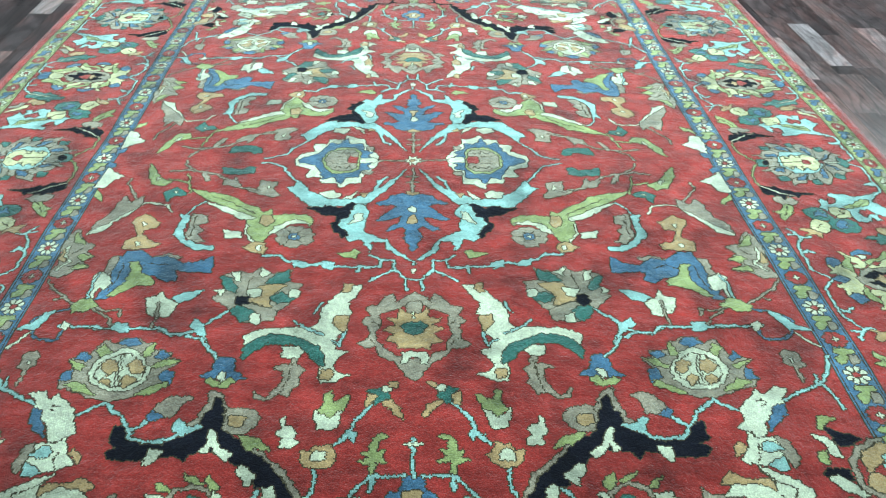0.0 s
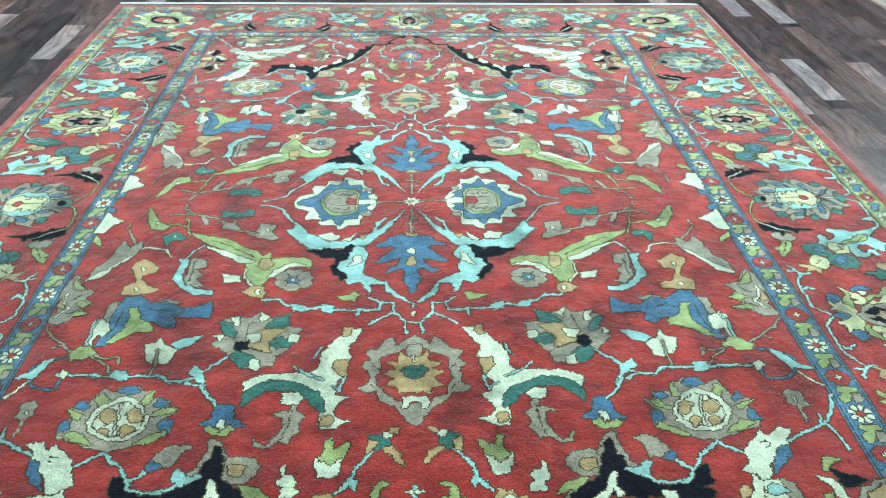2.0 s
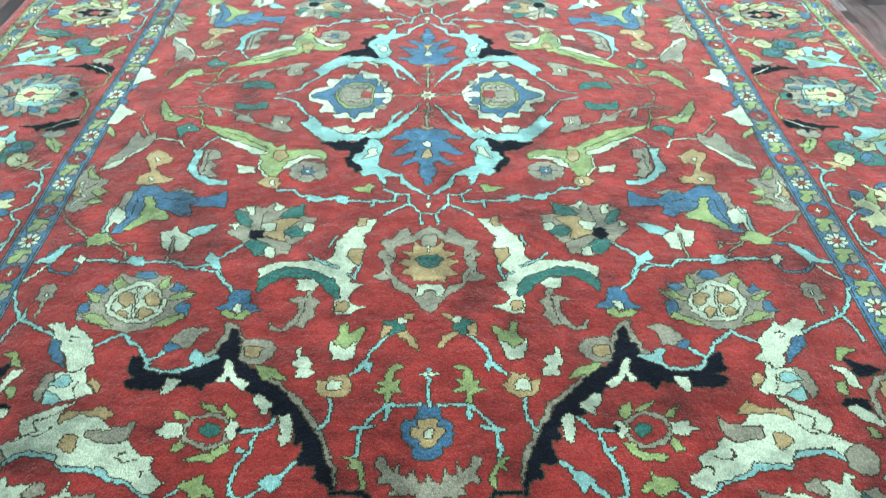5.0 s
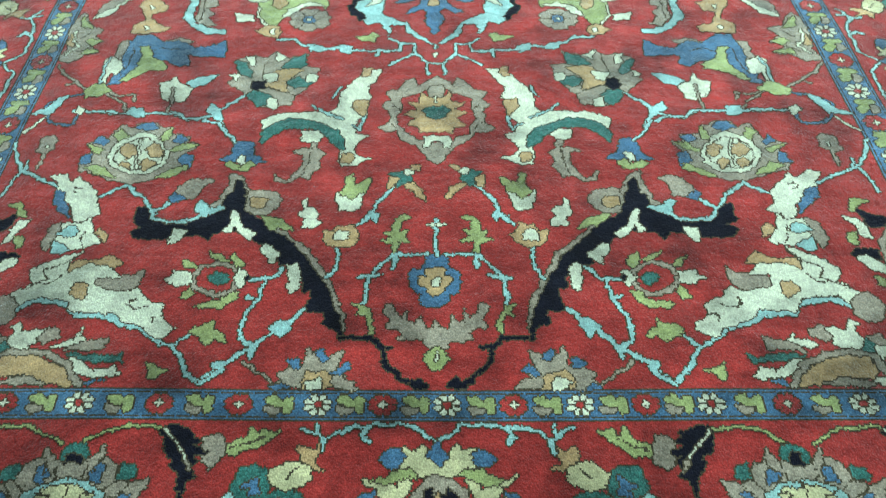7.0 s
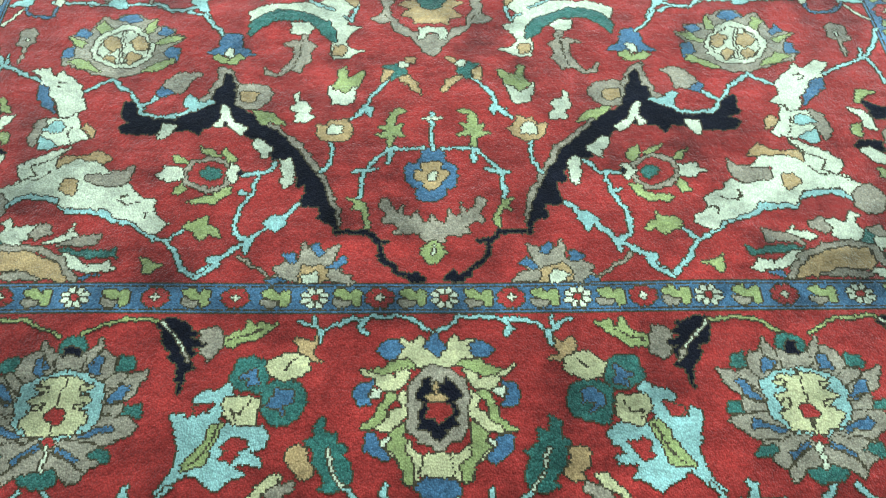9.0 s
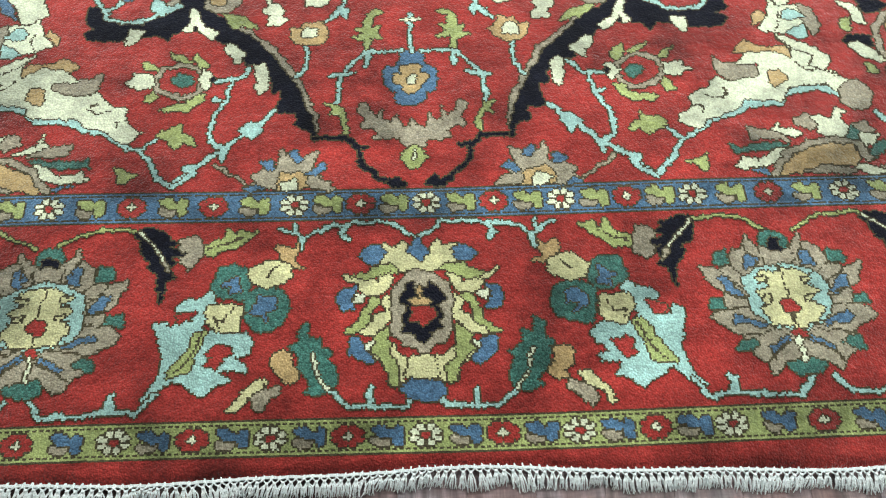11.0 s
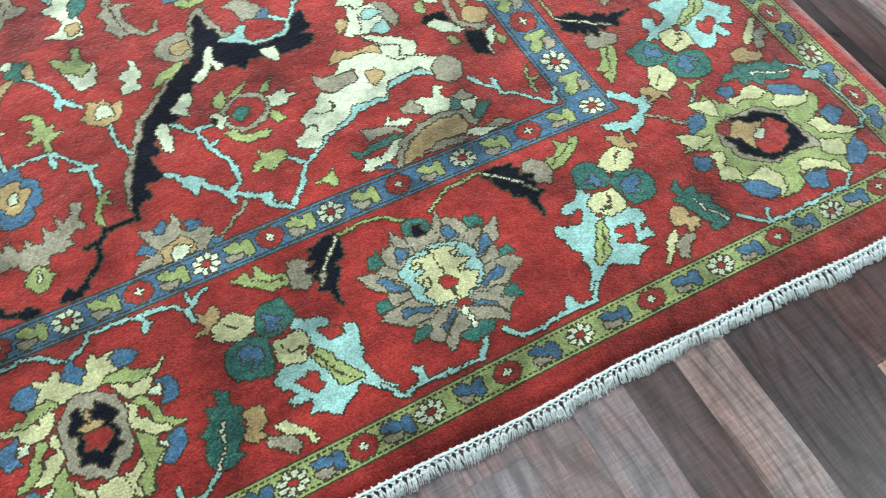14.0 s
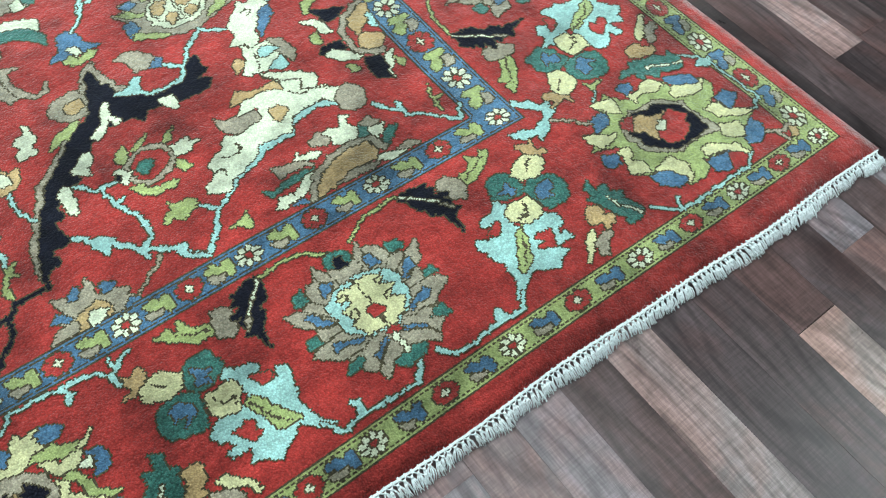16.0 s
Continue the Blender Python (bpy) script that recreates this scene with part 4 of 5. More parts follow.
weave("side_blossom", "Q", [
    ("navy", 0, [(101, 130), (103.8, 131.4), (108.8, 133.8), (105.6, 136), (103, 136.4), (102.4, 133.6)]),
    ("cream", 0, [(97.2, 132), (100.6, 132.8), (101.6, 134.8), (102.6, 140), (100.2, 138.8), (99.8, 135.4)]),
    ("green", 0, [(97, 138.2), (100, 138), (98.2, 141.4), (96.8, 140.4)]),
    ("navy", 0, [(96.2, 144.6), (98.2, 142.6), (102.4, 142.8), (102.4, 146.2), (98.8, 146)]),
    ("cream", 0, [(96.8, 145), (99.4, 144.8), (104.2, 149.8), (102.8, 150.6), (99.4, 148.6), (96.6, 146)]),
    ("navy", 0, [(104.2, 150.8), (106.6, 151.6), (108, 154.4), (106, 157.4), (105.6, 159.8), (103, 157.4), (102.6, 154.4)]),
    ("taupe", 1.8, [(112.6, 134), (106.8, 136.8), (104, 140.8), (103.4, 147), (106.6, 150.8), (108.8, 150.8)]),
    ("tan", 0, [(106.8, 138), (111.8, 135.4), (114.2, 135.2), (111.8, 140.4), (106.4, 143.8), (106.4, 140.2)]),
    ("tan", 0, [(106.4, 143.8), (109.2, 144.2), (111.8, 146.6), (109.4, 149.6), (106.2, 149), (105.4, 146.6)]),
    ("sky", 0, [(112.2, 138.4), (112.8, 141.2), (112.2, 144.6), (110.6, 142.2)]),
    ("green", 0, [(99.2, 150.2), (101, 151), (101.6, 153.6), (99.4, 153.6)]),
    ("cream", 0, [(108.6, 152.4), (110.6, 152.2), (109, 155.2), (107, 157), (106, 160.2), (106.4, 157)]),
    ("green", 0, [(109.6, 154.4), (110.8, 156.4), (109.8, 158.6), (108.8, 156.8)]),
])
weave("vine", "Q", [
    ("sky", 1.1, [(97.6, 163.8), (99.8, 166.8), (102, 170.2), (106, 174.2), (110, 178.2)]),
    ("sky", 1.0, [(102.2, 166), (101.8, 169.4)]),
    ("sky", 1.1, [(110, 178.2), (112.4, 174.4)]),
    ("green", 0, [(110.2, 164.4), (110.2, 167.6), (109.2, 169.6), (111.8, 170.4), (109.2, 171), (108.2, 174.8), (108.6, 170.8), (109.8, 166.8)]),
])
weave("blossom", "Q", [
    ("taupe", 0.9, [(102.4, 108.8), (102.8, 115)]),
    ("taupe", 0, [(100.8, 103.2), (102.2, 102), (104.8, 103.6), (105.4, 108.2), (102.8, 108.8), (100.2, 107.6)]),
    ("cream", 0, [(102.2, 106), (103.2, 105.6), (102.6, 107.6)]),
])
weave("vine", "Q", [
    ("sky", 1.2, [(95.4, 121.2), (100.8, 118), (106.6, 115.2), (109, 111.6), (112.2, 105.2)]),
    ("sky", 1.1, [(106.6, 115.2), (107.6, 117.6), (108.8, 124)]),
    ("sky", 1.0, [(106.2, 111.6), (105.8, 115.2)]),
    ("cream", 0.9, [(107, 95.2), (111, 100.6)]),
    ("green", 0, [(99.4, 131), (102, 126.6), (105.4, 127.2), (102.4, 129.2), (101.2, 131.2)]),
])
weave("medallion_arm", "Q", [
    ("sky", 1.6, [(13, 21.2), (11.8, 14.8), (9.2, 11.8)]),
    ("sky", 0, [(2, 5.4), (6.8, 13.2), (10.8, 18.8), (14.2, 22), (18.4, 24.4), (21.6, 26.6), (29.4, 26.4), (35.8, 21.6), (41, 14.4), (42.4, 18.4), (44.8, 19.2), (39.6, 25.6), (35.8, 30.4), (29.6, 32), (20.8, 29.6), (21.2, 34.8), (24.4, 37.8), (25.2, 42.8), (23.2, 47.6), (20, 51.6), (17, 50.4), (13.6, 57), (13.8, 51.8), (8.8, 51.2), (8.2, 55.6), (2.8, 60.8), (0.4, 61.6), (5.8, 55.6), (8.4, 50.4), (15.6, 46.4), (16.4, 40.6), (14.8, 34.8), (16.4, 30.4), (14, 27.4), (7.6, 18), (3.2, 8)]),
    ("line", 0.5, [(15.6, 30.4), (19, 28.8), (20.4, 30)]),
    ("cream", 0, [(16.4, 38.6), (17.4, 34.8), (19.2, 34.8), (19.6, 38.6), (21.6, 42), (18.4, 40)]),
    ("cream", 0, [(25.2, 23.4), (28, 21), (32.4, 22.6), (31.2, 25.6), (27.6, 25.6), (25.6, 25)]),
    ("cream", 0, [(19, 21), (22.6, 25), (24.2, 26.6), (20.8, 25.8)]),
    ("tan", 0, [(15.2, 22.8), (18.4, 22.8), (17.2, 25.2)]),
    ("sky", 1.1, [(41.2, 15.2), (46.2, 8.4), (47.6, 4.8), (52.4, 2.4), (55.6, 1.6)]),
])
weave("medallion_spur", "Q", [
    ("navy", 0, [(19.4, 29.6), (20.8, 28.8), (24.8, 32), (30.4, 30.4), (30.6, 31.8), (36.4, 31.8), (30.2, 36.4), (25.6, 37.2), (25.2, 40.6), (27.2, 42), (26, 46.4), (24, 47), (23, 49.6), (21, 48.4), (23.4, 44.8), (24.8, 42), (24.2, 38.4), (22, 37.2), (21.2, 33.4)]),
])
weave("medallion_rosette", "V", [
    ("cream", 0, [(12.8, 0), (13.2, 3.6), (18.4, 12.8), (18.8, 16.2), (22.2, 17), (26, 19.4), (27, 16.2), (32.8, 16.2), (33.2, 12.2), (38.4, 12.2), (37.2, 7), (42.8, 4.4), (43.8, 0)]),
    ("blue", 0, [(12.8, 0), (17.2, 3.6), (15.2, 6.2), (19.2, 7.8), (19.8, 12.8), (23.8, 12.2), (26, 17), (28.8, 12), (32, 13.8), (34, 8), (36, 4.4), (41.2, 1.8), (42.4, 0)]),
    ("green", 0, [(20, 0), (20, 7), (22.8, 9.6), (28.8, 9.6), (32.8, 5.4), (33.8, 0)]),
    ("taupe", 0, [(21, 0), (21, 6), (23.2, 8), (28.6, 7.8), (32, 4.4), (32.6, 0)]),
    ("red", 0, [(20.8, 0), (24.6, 0), (24, 2.6), (20.8, 2.4)]),
    ("line", 0.5, [(22.4, 6), (23.4, 4.4), (24.2, 6.2), (25.6, 4.8), (26.4, 6.4), (28, 4.8), (29.2, 6)]),
    ("line", 0.5, [(24.8, 2.6), (30.4, 2.6)]),
    ("cream", 0, [(13.2, 0), (14.4, 1.8), (19.6, 1.8), (19.6, 0)]),
    ("taupe", 0, [(14.8, 8), (17.8, 8.2), (18.2, 10.6), (15.6, 10.8)]),
])
weave("axis_stem", "H", [
    ("taupe", 0.8, [(0, 5.6), (0, 23)]),
    ("taupe", 0.8, [(0, 11.6), (2.4, 11.4)]),
    ("taupe", 0.8, [(0, 15.6), (2.4, 15.6)]),
    ("tan", 0, [(0, 22.6), (2, 22), (2.4, 24.4), (0, 24.8)]),
])
weave("medallion_star", "V", [
    ("taupe", 0.7, [(2.4, 0), (12.8, 0)]),
])
weave("lily", "H", [
    ("blue", 0, [(0, 24.8), (3.8, 23.2), (7.2, 24.8), (8.8, 27.6), (12.6, 29), (10, 30.4), (7.6, 29.8), (5.4, 31.2), (7.4, 33.6), (9.8, 36.4), (12.4, 39.4), (9.2, 39.6), (6, 38), (3.2, 37.2), (4.8, 40.8), (9.2, 45.6), (6, 45), (3.2, 42.8), (1.6, 44.4), (3.2, 49.2), (2, 48.4), (2.4, 51.8), (1.2, 51.8), (1.2, 55.2), (0, 56.8)]),
    ("cream", 0, [(0, 31.2), (1.6, 32.8), (0.8, 35), (0, 35)]),
    ("tan", 0, [(0, 35.8), (1.2, 39.4), (1.6, 40.8), (0, 41.6)]),
])
weave("wing_leaf", "Q", [
    ("green", 0, [(33.1, 39.5), (36.5, 36.2), (42.1, 36.2), (47.5, 37.3), (48, 33.5), (50.3, 35.1), (53.3, 31.9), (58, 29.6), (62.5, 25.3), (69.4, 22.8), (76, 21.6), (79.1, 20.3), (68.3, 29), (61.3, 32.8), (56.3, 36.6), (54.3, 41.7), (54.3, 47.1), (50.1, 53.1), (48.6, 51.7), (46.6, 48.6), (45.5, 43.2), (41.6, 40.4), (36.7, 40), (33.9, 43.2)]),
    ("cream", 0, [(34.1, 41.7), (39.2, 39.5), (44.9, 43.2), (46.9, 48.1), (43.3, 46.4), (41.3, 42.6), (36.8, 41.9)]),
    ("cream", 0, [(52.8, 37.8), (57, 36.2), (64, 31.6), (71.6, 28), (64.9, 33.6), (57.8, 38.8), (54, 40)]),
    ("cream", 0.9, [(54.5, 42.1), (54.5, 47.3), (50.4, 53.5)]),
    ("tan", 0, [(47.3, 37.3), (50.4, 36.7), (50.5, 41.7), (47.9, 43.9), (46.2, 40.6)]),
    ("tan", 0, [(47.6, 52.7), (50.8, 52.7), (53.9, 55.3), (50.6, 57.5), (47.5, 58.7), (46.5, 56.3)]),
    ("cream", 0, [(48.5, 54.3), (50, 54.3), (49.2, 56.7), (48.1, 56.7)]),
    ("cream", 0, [(55.7, 47.1), (61.9, 45.3), (60.5, 50), (55.4, 50.2)]),
    ("line", 0.4, [(52.7, 36.2), (61.9, 29.3), (68.9, 25.7)]),
])
weave("leaf", "Q", [
    ("taupe", 0, [(45.8, 24.8), (48.8, 20.8), (48, 16), (54.2, 15), (54.2, 20.8), (62.4, 19), (55.6, 22.4), (51.8, 24.8), (48.4, 25.6)]),
    ("cream", 0, [(50.8, 17.6), (51.8, 19.2), (50.2, 20.8)]),
])
weave("branch", "Q", [
    ("taupe", 1.0, [(54, 21.2), (62.4, 19), (64.8, 15.6), (71, 10.6), (76.8, 8.8), (82, 8), (87.8, 9.2)]),
    ("taupe", 0, [(60.4, 20), (63.6, 12.4), (64.8, 15.6), (68.2, 14), (67, 17.6)]),
    ("taupe", 0, [(72.2, 15.6), (74.8, 9.8), (76.8, 8.8), (74, 15.6)]),
    ("taupe", 0.8, [(77.6, 8.8), (82.6, 5.2), (84, 1.2)]),
    ("green", 0.8, [(81, 10.4), (77.6, 23)]),
    ("green", 0.8, [(79.2, 16.4), (86.4, 15)]),
])
weave("leaf", "Q", [
    ("teal", 0, [(57.3, 5.5), (60.2, 4.7), (62.2, 6.9), (69.8, 5.1), (68.5, 10.3), (62, 10.7), (58, 9.6)]),
])
weave("leaf", "Q", [
    ("green", 0, [(85.5, 16.5), (91.2, 13.2), (93.9, 7.3), (97, 4), (96, 10.1), (92.1, 18.4), (87.5, 19.7)]),
    ("cream", 0, [(90.1, 14), (91.8, 13.2), (90.3, 16.6)]),
])
weave("leaf", "Q", [
    ("teal", 0, [(78.4, 23), (83.2, 20.4), (86.2, 23.8), (84, 29), (82.4, 25.6), (79, 24.8)]),
    ("cream", 0, [(82, 23), (83.2, 22.6), (82.6, 24.4)]),
])
weave("feather", "Q", [
    ("cream", 0.9, [(81.1, 35.3), (83.4, 30.7), (90.9, 29.7), (95, 32.4)]),
    ("taupe", 0, [(92.8, 25.4), (96.8, 29.6), (99.8, 25.4), (101.3, 31.2), (102.2, 36.8), (105.6, 41.2), (106.1, 47.7), (101.3, 43.9), (98.1, 38.4), (92.8, 31.7)]),
    ("cream", 0, [(92.8, 31.7), (98.1, 38.4), (105.2, 46), (106.4, 48.5), (100.7, 46), (99.6, 41.7), (95.2, 36.2)]),
    ("taupe", 0.8, [(95.1, 27.8), (101.2, 18.1), (100.9, 14.4)]),
])
weave("striped_lily", "Q", [
    ("taupe", 0, [(101.2, 53.9), (105.5, 52.9), (110, 45.1), (111.6, 49.3), (112.1, 53.9), (111.6, 58.9), (110.4, 64.8), (111.8, 69.5), (107.9, 70.3), (103.6, 67.1), (99.4, 66.2), (103.8, 62.9), (99.8, 61), (103.5, 58)]),
    ("green", 0, [(104.9, 54.3), (109.9, 47.2), (109.1, 52.9)]),
    ("green", 0, [(99, 65.8), (104.4, 64.4), (105.9, 67.1)]),
    ("green", 0, [(99.9, 60.4), (104, 59), (105.4, 60.9), (102.9, 62.7)]),
    ("tan", 0, [(110.7, 55.9), (111.3, 61.9), (109, 63.4)]),
    ("cream", 0.9, [(109.9, 54.9), (109.4, 60.7), (107, 62.9), (109.8, 67.1)]),
    ("line", 0.4, [(104.8, 56.3), (107.6, 58.9)]),
    ("line", 0.4, [(103.6, 63.5), (106.8, 65.4)]),
])
weave("feather", "Q", [
    ("taupe", 0, [(69, 37.2), (73.9, 35.8), (73.6, 41.6), (73.3, 49), (69.2, 53), (66.4, 52.2), (69.6, 48), (68, 45.9), (71.3, 42.7), (68.2, 41.6)]),
    ("sky", 0, [(74.6, 37.1), (77.9, 35.8), (76.6, 40.4), (77.7, 48), (74.1, 52.6), (69, 56.7), (62.9, 56.7), (63.1, 54.7), (69, 53.8), (73.4, 50.1), (74.9, 45.9), (74.6, 41.6)]),
    ("sky", 0.8, [(70.9, 28.5), (73.5, 31.5), (75.6, 36.7)]),
    ("line", 0.4, [(72.4, 37.2), (71.9, 43.7), (71.8, 49.1)]),
])
weave("trefoil", "Q", [
    ("tan", 0, [(83.8, 41), (86.8, 38), (89.6, 36.4), (92.2, 38.8), (92.4, 42), (90.6, 44.2), (88.6, 48.8), (92.2, 51.8), (92, 56.2), (87.6, 56.2), (81.8, 55.6), (80.6, 53.2), (85.4, 51.2), (88, 45.8), (84.4, 44.4)]),
    ("cream", 0, [(87.6, 42), (89.2, 41), (88.4, 43.6)]),
    ("cream", 0, [(86.6, 53), (88.4, 52.4), (87.6, 54.6)]),
])
weave("boot_leaf", "Q", [
    ("taupe", 0, [(91.1, 60.1), (93.6, 60.6), (93.7, 67.8), (90.6, 70.4)]),
    ("taupe", 0, [(71.7, 60.6), (75.8, 59), (80.5, 60.6), (75.4, 62.6)]),
    ("blue", 0, [(62.5, 59.9), (66.5, 63.2), (71, 64.1), (75.9, 60.2), (80.9, 61.1), (85.4, 57.1), (89.6, 57.1), (90.8, 61), (91.2, 65.9), (91, 70.6), (91.9, 75.2), (92, 78.8), (93.1, 81.2), (89.5, 80.5), (87.1, 77), (85, 72.5), (83.5, 69.2), (79.8, 70.5), (77.6, 70.2), (73.6, 73), (71.1, 71.1), (72.5, 67.4), (61.6, 68), (61.5, 65.1)]),
    ("green", 0, [(77.5, 72), (82.5, 68.8), (84.8, 63.1), (87.3, 63.4), (85.2, 68.8), (86.7, 74.3), (90, 79.5), (87.6, 79.5), (82.1, 74.7), (78.1, 74.2)]),
    ("line", 0.4, [(75.4, 65.1), (80.3, 63.7), (83.2, 66)]),
    ("line", 0.4, [(88.9, 64), (88.8, 71.5), (90.4, 77)]),
    ("cream", 0, [(91.5, 70), (94.9, 67.7), (96.7, 70), (95, 73.3), (95.8, 78.7), (94.1, 80.5), (93.4, 75.5), (91.4, 76.4), (90.1, 73.4)]),
    ("sky", 0.9, [(94.7, 68.7), (95.8, 74.2), (95.5, 80.1)]),
    ("sky", 1.2, [(86.8, 92.8), (98.6, 92.6)]),
])
weave("leaf", "Q", [
    ("cream", 0, [(104.2, 13.2), (108.2, 11.2), (112.6, 6.4), (112.8, 14), (113.2, 21), (109.2, 20.4), (107.8, 15.8)]),
    ("blue", 0, [(109.8, 4.8), (113.2, 2.8), (113.8, 6.4), (110, 7.6)]),
    ("green", 0, [(108, 26.4), (112.2, 22), (111, 26.4), (107.6, 28.8)]),
])
weave("twig", "Q", [
    ("taupe", 0.7, [(92.4, 84.6), (86.2, 89.4), (84.6, 92.4)]),
    ("taupe", 0.7, [(83.4, 88.2), (84, 85.2), (87.6, 86.2), (92.6, 84)]),
    ("taupe", 0.8, [(98.8, 82.8), (102.8, 79.6), (108, 75.6), (110.8, 71.6)]),
    ("taupe", 0.7, [(102.8, 79.6), (105.4, 81)]),
    ("blue", 0.9, [(98.8, 85.4), (104.6, 86.8), (108.2, 88.8), (107.8, 93.4), (104.4, 97.8), (98.2, 98), (97.8, 94.6)]),
    ("sky", 0, [(102.4, 85), (105.8, 86.8), (108.4, 92), (112.2, 93.8), (106.4, 94), (104, 89.6)]),
    ("cream", 0, [(96.4, 92), (98.8, 90.4), (99.2, 92.8), (97, 94.6)]),
    ("green", 0, [(90.8, 84), (93.8, 80.2), (96.8, 81), (99.2, 83.6), (98, 86.8), (94.2, 86)]),
])
weave("corner_twig", "E", [
    ("sky", 0, [(122.6, 179.2), (123.2, 182.2), (125.6, 182.6), (126.6, 184.6), (128.4, 185.4), (130.4, 184), (128.4, 186.8), (129.6, 188), (126.4, 189.8), (123.6, 192.2), (120.2, 194.4), (120.2, 191.8), (117.6, 191.4), (115, 188.6), (117.6, 188.8), (121.6, 190.2), (124.4, 189), (125.8, 186.8), (123.4, 184.4), (121.4, 181.8)]),
    ("taupe", 0.8, [(125.6, 190.6), (133.2, 196.4)]),
])
weave("corner_vine", "E", [
    ("sky", 1.0, [(165.6, 192), (168.8, 195), (170.4, 199.6), (170.8, 212.6), (167.6, 214.8), (163.6, 215)]),
    ("sky", 1.0, [(157.2, 223.2), (152.8, 225.6), (143.8, 225.8), (132, 225.6), (127, 221)]),
    ("sky", 0, [(169.2, 195.8), (171.8, 198.2), (168.4, 199), (166.6, 197.6)]),
    ("sky", 1.2, [(132, 225.6), (134, 222.4)]),
    ("taupe", 1.1, [(163.6, 220.8), (166.8, 223), (171, 223)]),
    ("taupe", 1.1, [(166.8, 223), (166.8, 226)]),
    ("tan", 0, [(169.8, 223.4), (171.8, 224.2), (170.4, 226.2), (168, 225.8)]),
    ("green", 0, [(139.6, 185.2), (141, 187.6), (144.8, 187.2), (142, 188.6), (140.4, 189)]),
    ("sky", 0.8, [(140.6, 188.6), (138, 191.8)]),
])
weave("flame_palmette", "B", [
    ("ivory", 0, [(0, 32.2), (3, 33), (5.5, 30.6), (8.8, 29.6), (9, 31.2), (8.8, 33), (6, 35), (6.2, 38.2), (4.2, 38.4), (3, 36.2), (0.8, 37.4), (0, 38)]),
    ("green", 0, [(6.2, 27.2), (8.8, 28.6), (9.2, 31.8), (6.8, 34), (5.6, 38.2), (4.2, 38.2), (4.6, 34.6), (6, 32.2)]),
    ("blue", 0, [(9, 33), (11.4, 29.4), (13.2, 29.4), (13.2, 32), (11.2, 33.8), (8.4, 34.2)]),
    ("blue", 0, [(0, 37.4), (3.2, 37.4), (3.6, 39.6), (1.6, 41), (0, 41)]),
    ("cream", 0, [(9.2, 29.6), (10.8, 30.4), (10, 31.6)]),
    ("line", 0.5, [(2.4, 33.2), (3, 36.2)]),
    ("ivory", 0, [(0, 13.1), (2.5, 10.7), (3.3, 9), (4.1, 10.8), (6.8, 10), (7.7, 10.5), (5.6, 11.7), (8.2, 12.8), (7.1, 14), (5.4, 14.1), (3.5, 15.8), (0, 16.2)]),
    ("ivory", 0, [(5.2, 16.9), (7.4, 16.4), (7.8, 18.5), (9.5, 17.2), (12.1, 17.1), (14.4, 15.5), (13.8, 17.3), (11.5, 17.8), (11, 20.1), (8.6, 20.7), (7.1, 20.3), (5.4, 18.7)]),
    ("ivory", 0, [(6, 20.4), (7.5, 22.2), (6.8, 23.9), (8.8, 25.2), (10.7, 26.9), (11.3, 28.5), (8.8, 28.7), (6.6, 26.4), (5.9, 25.2)]),
    ("blue", 0, [(0, 8.3), (2.1, 11.5), (0, 13.6)]),
    ("blue", 0, [(6.2, 11.7), (7.9, 10.2), (10, 11), (11.4, 12.4), (9.7, 14.1), (7.9, 14.1), (6.9, 13.1)]),
    ("blue", 0, [(11.7, 18.5), (13.9, 19), (15.3, 21.5), (14.2, 23.9), (12, 24), (13.4, 22)]),
    ("green", 0, [(3.5, 15.9), (5.4, 14.5), (8.6, 14.7), (10.1, 16.1), (12.4, 16.7), (10.5, 17.4), (7.9, 17), (5.8, 16.4)]),
    ("green", 0, [(7.3, 21.3), (9.1, 20.9), (10.5, 23), (11.3, 25.9), (14.2, 28.3), (12.6, 28.8), (10.2, 27.1), (9.5, 24.1)]),
    ("cream", 0, [(10.5, 20.7), (12.4, 20.4), (12.6, 22.3), (11.1, 22)]),
    ("taupe", 0, [(0, 15.8), (2.8, 16.6), (5.2, 19.8), (5.9, 24.4), (5.6, 28), (3.8, 30.1), (1.7, 31.2), (0, 32.1)]),
    ("navy", 0, [(0, 20.2), (1, 19.8), (1.7, 18), (3.2, 20.2), (4.3, 22.3), (2.6, 23.4), (3.8, 25.1), (2.5, 26.5), (3.7, 27.9), (1.4, 28.3), (1.1, 30), (0, 30.7)]),
    ("tan", 0, [(0, 18.8), (0.3, 21.2), (2.3, 22), (1.4, 22.8), (0, 23.7)]),
    ("red", 0, [(0, 23.6), (2.2, 23.6), (2, 25.2), (0, 26.9)]),
])
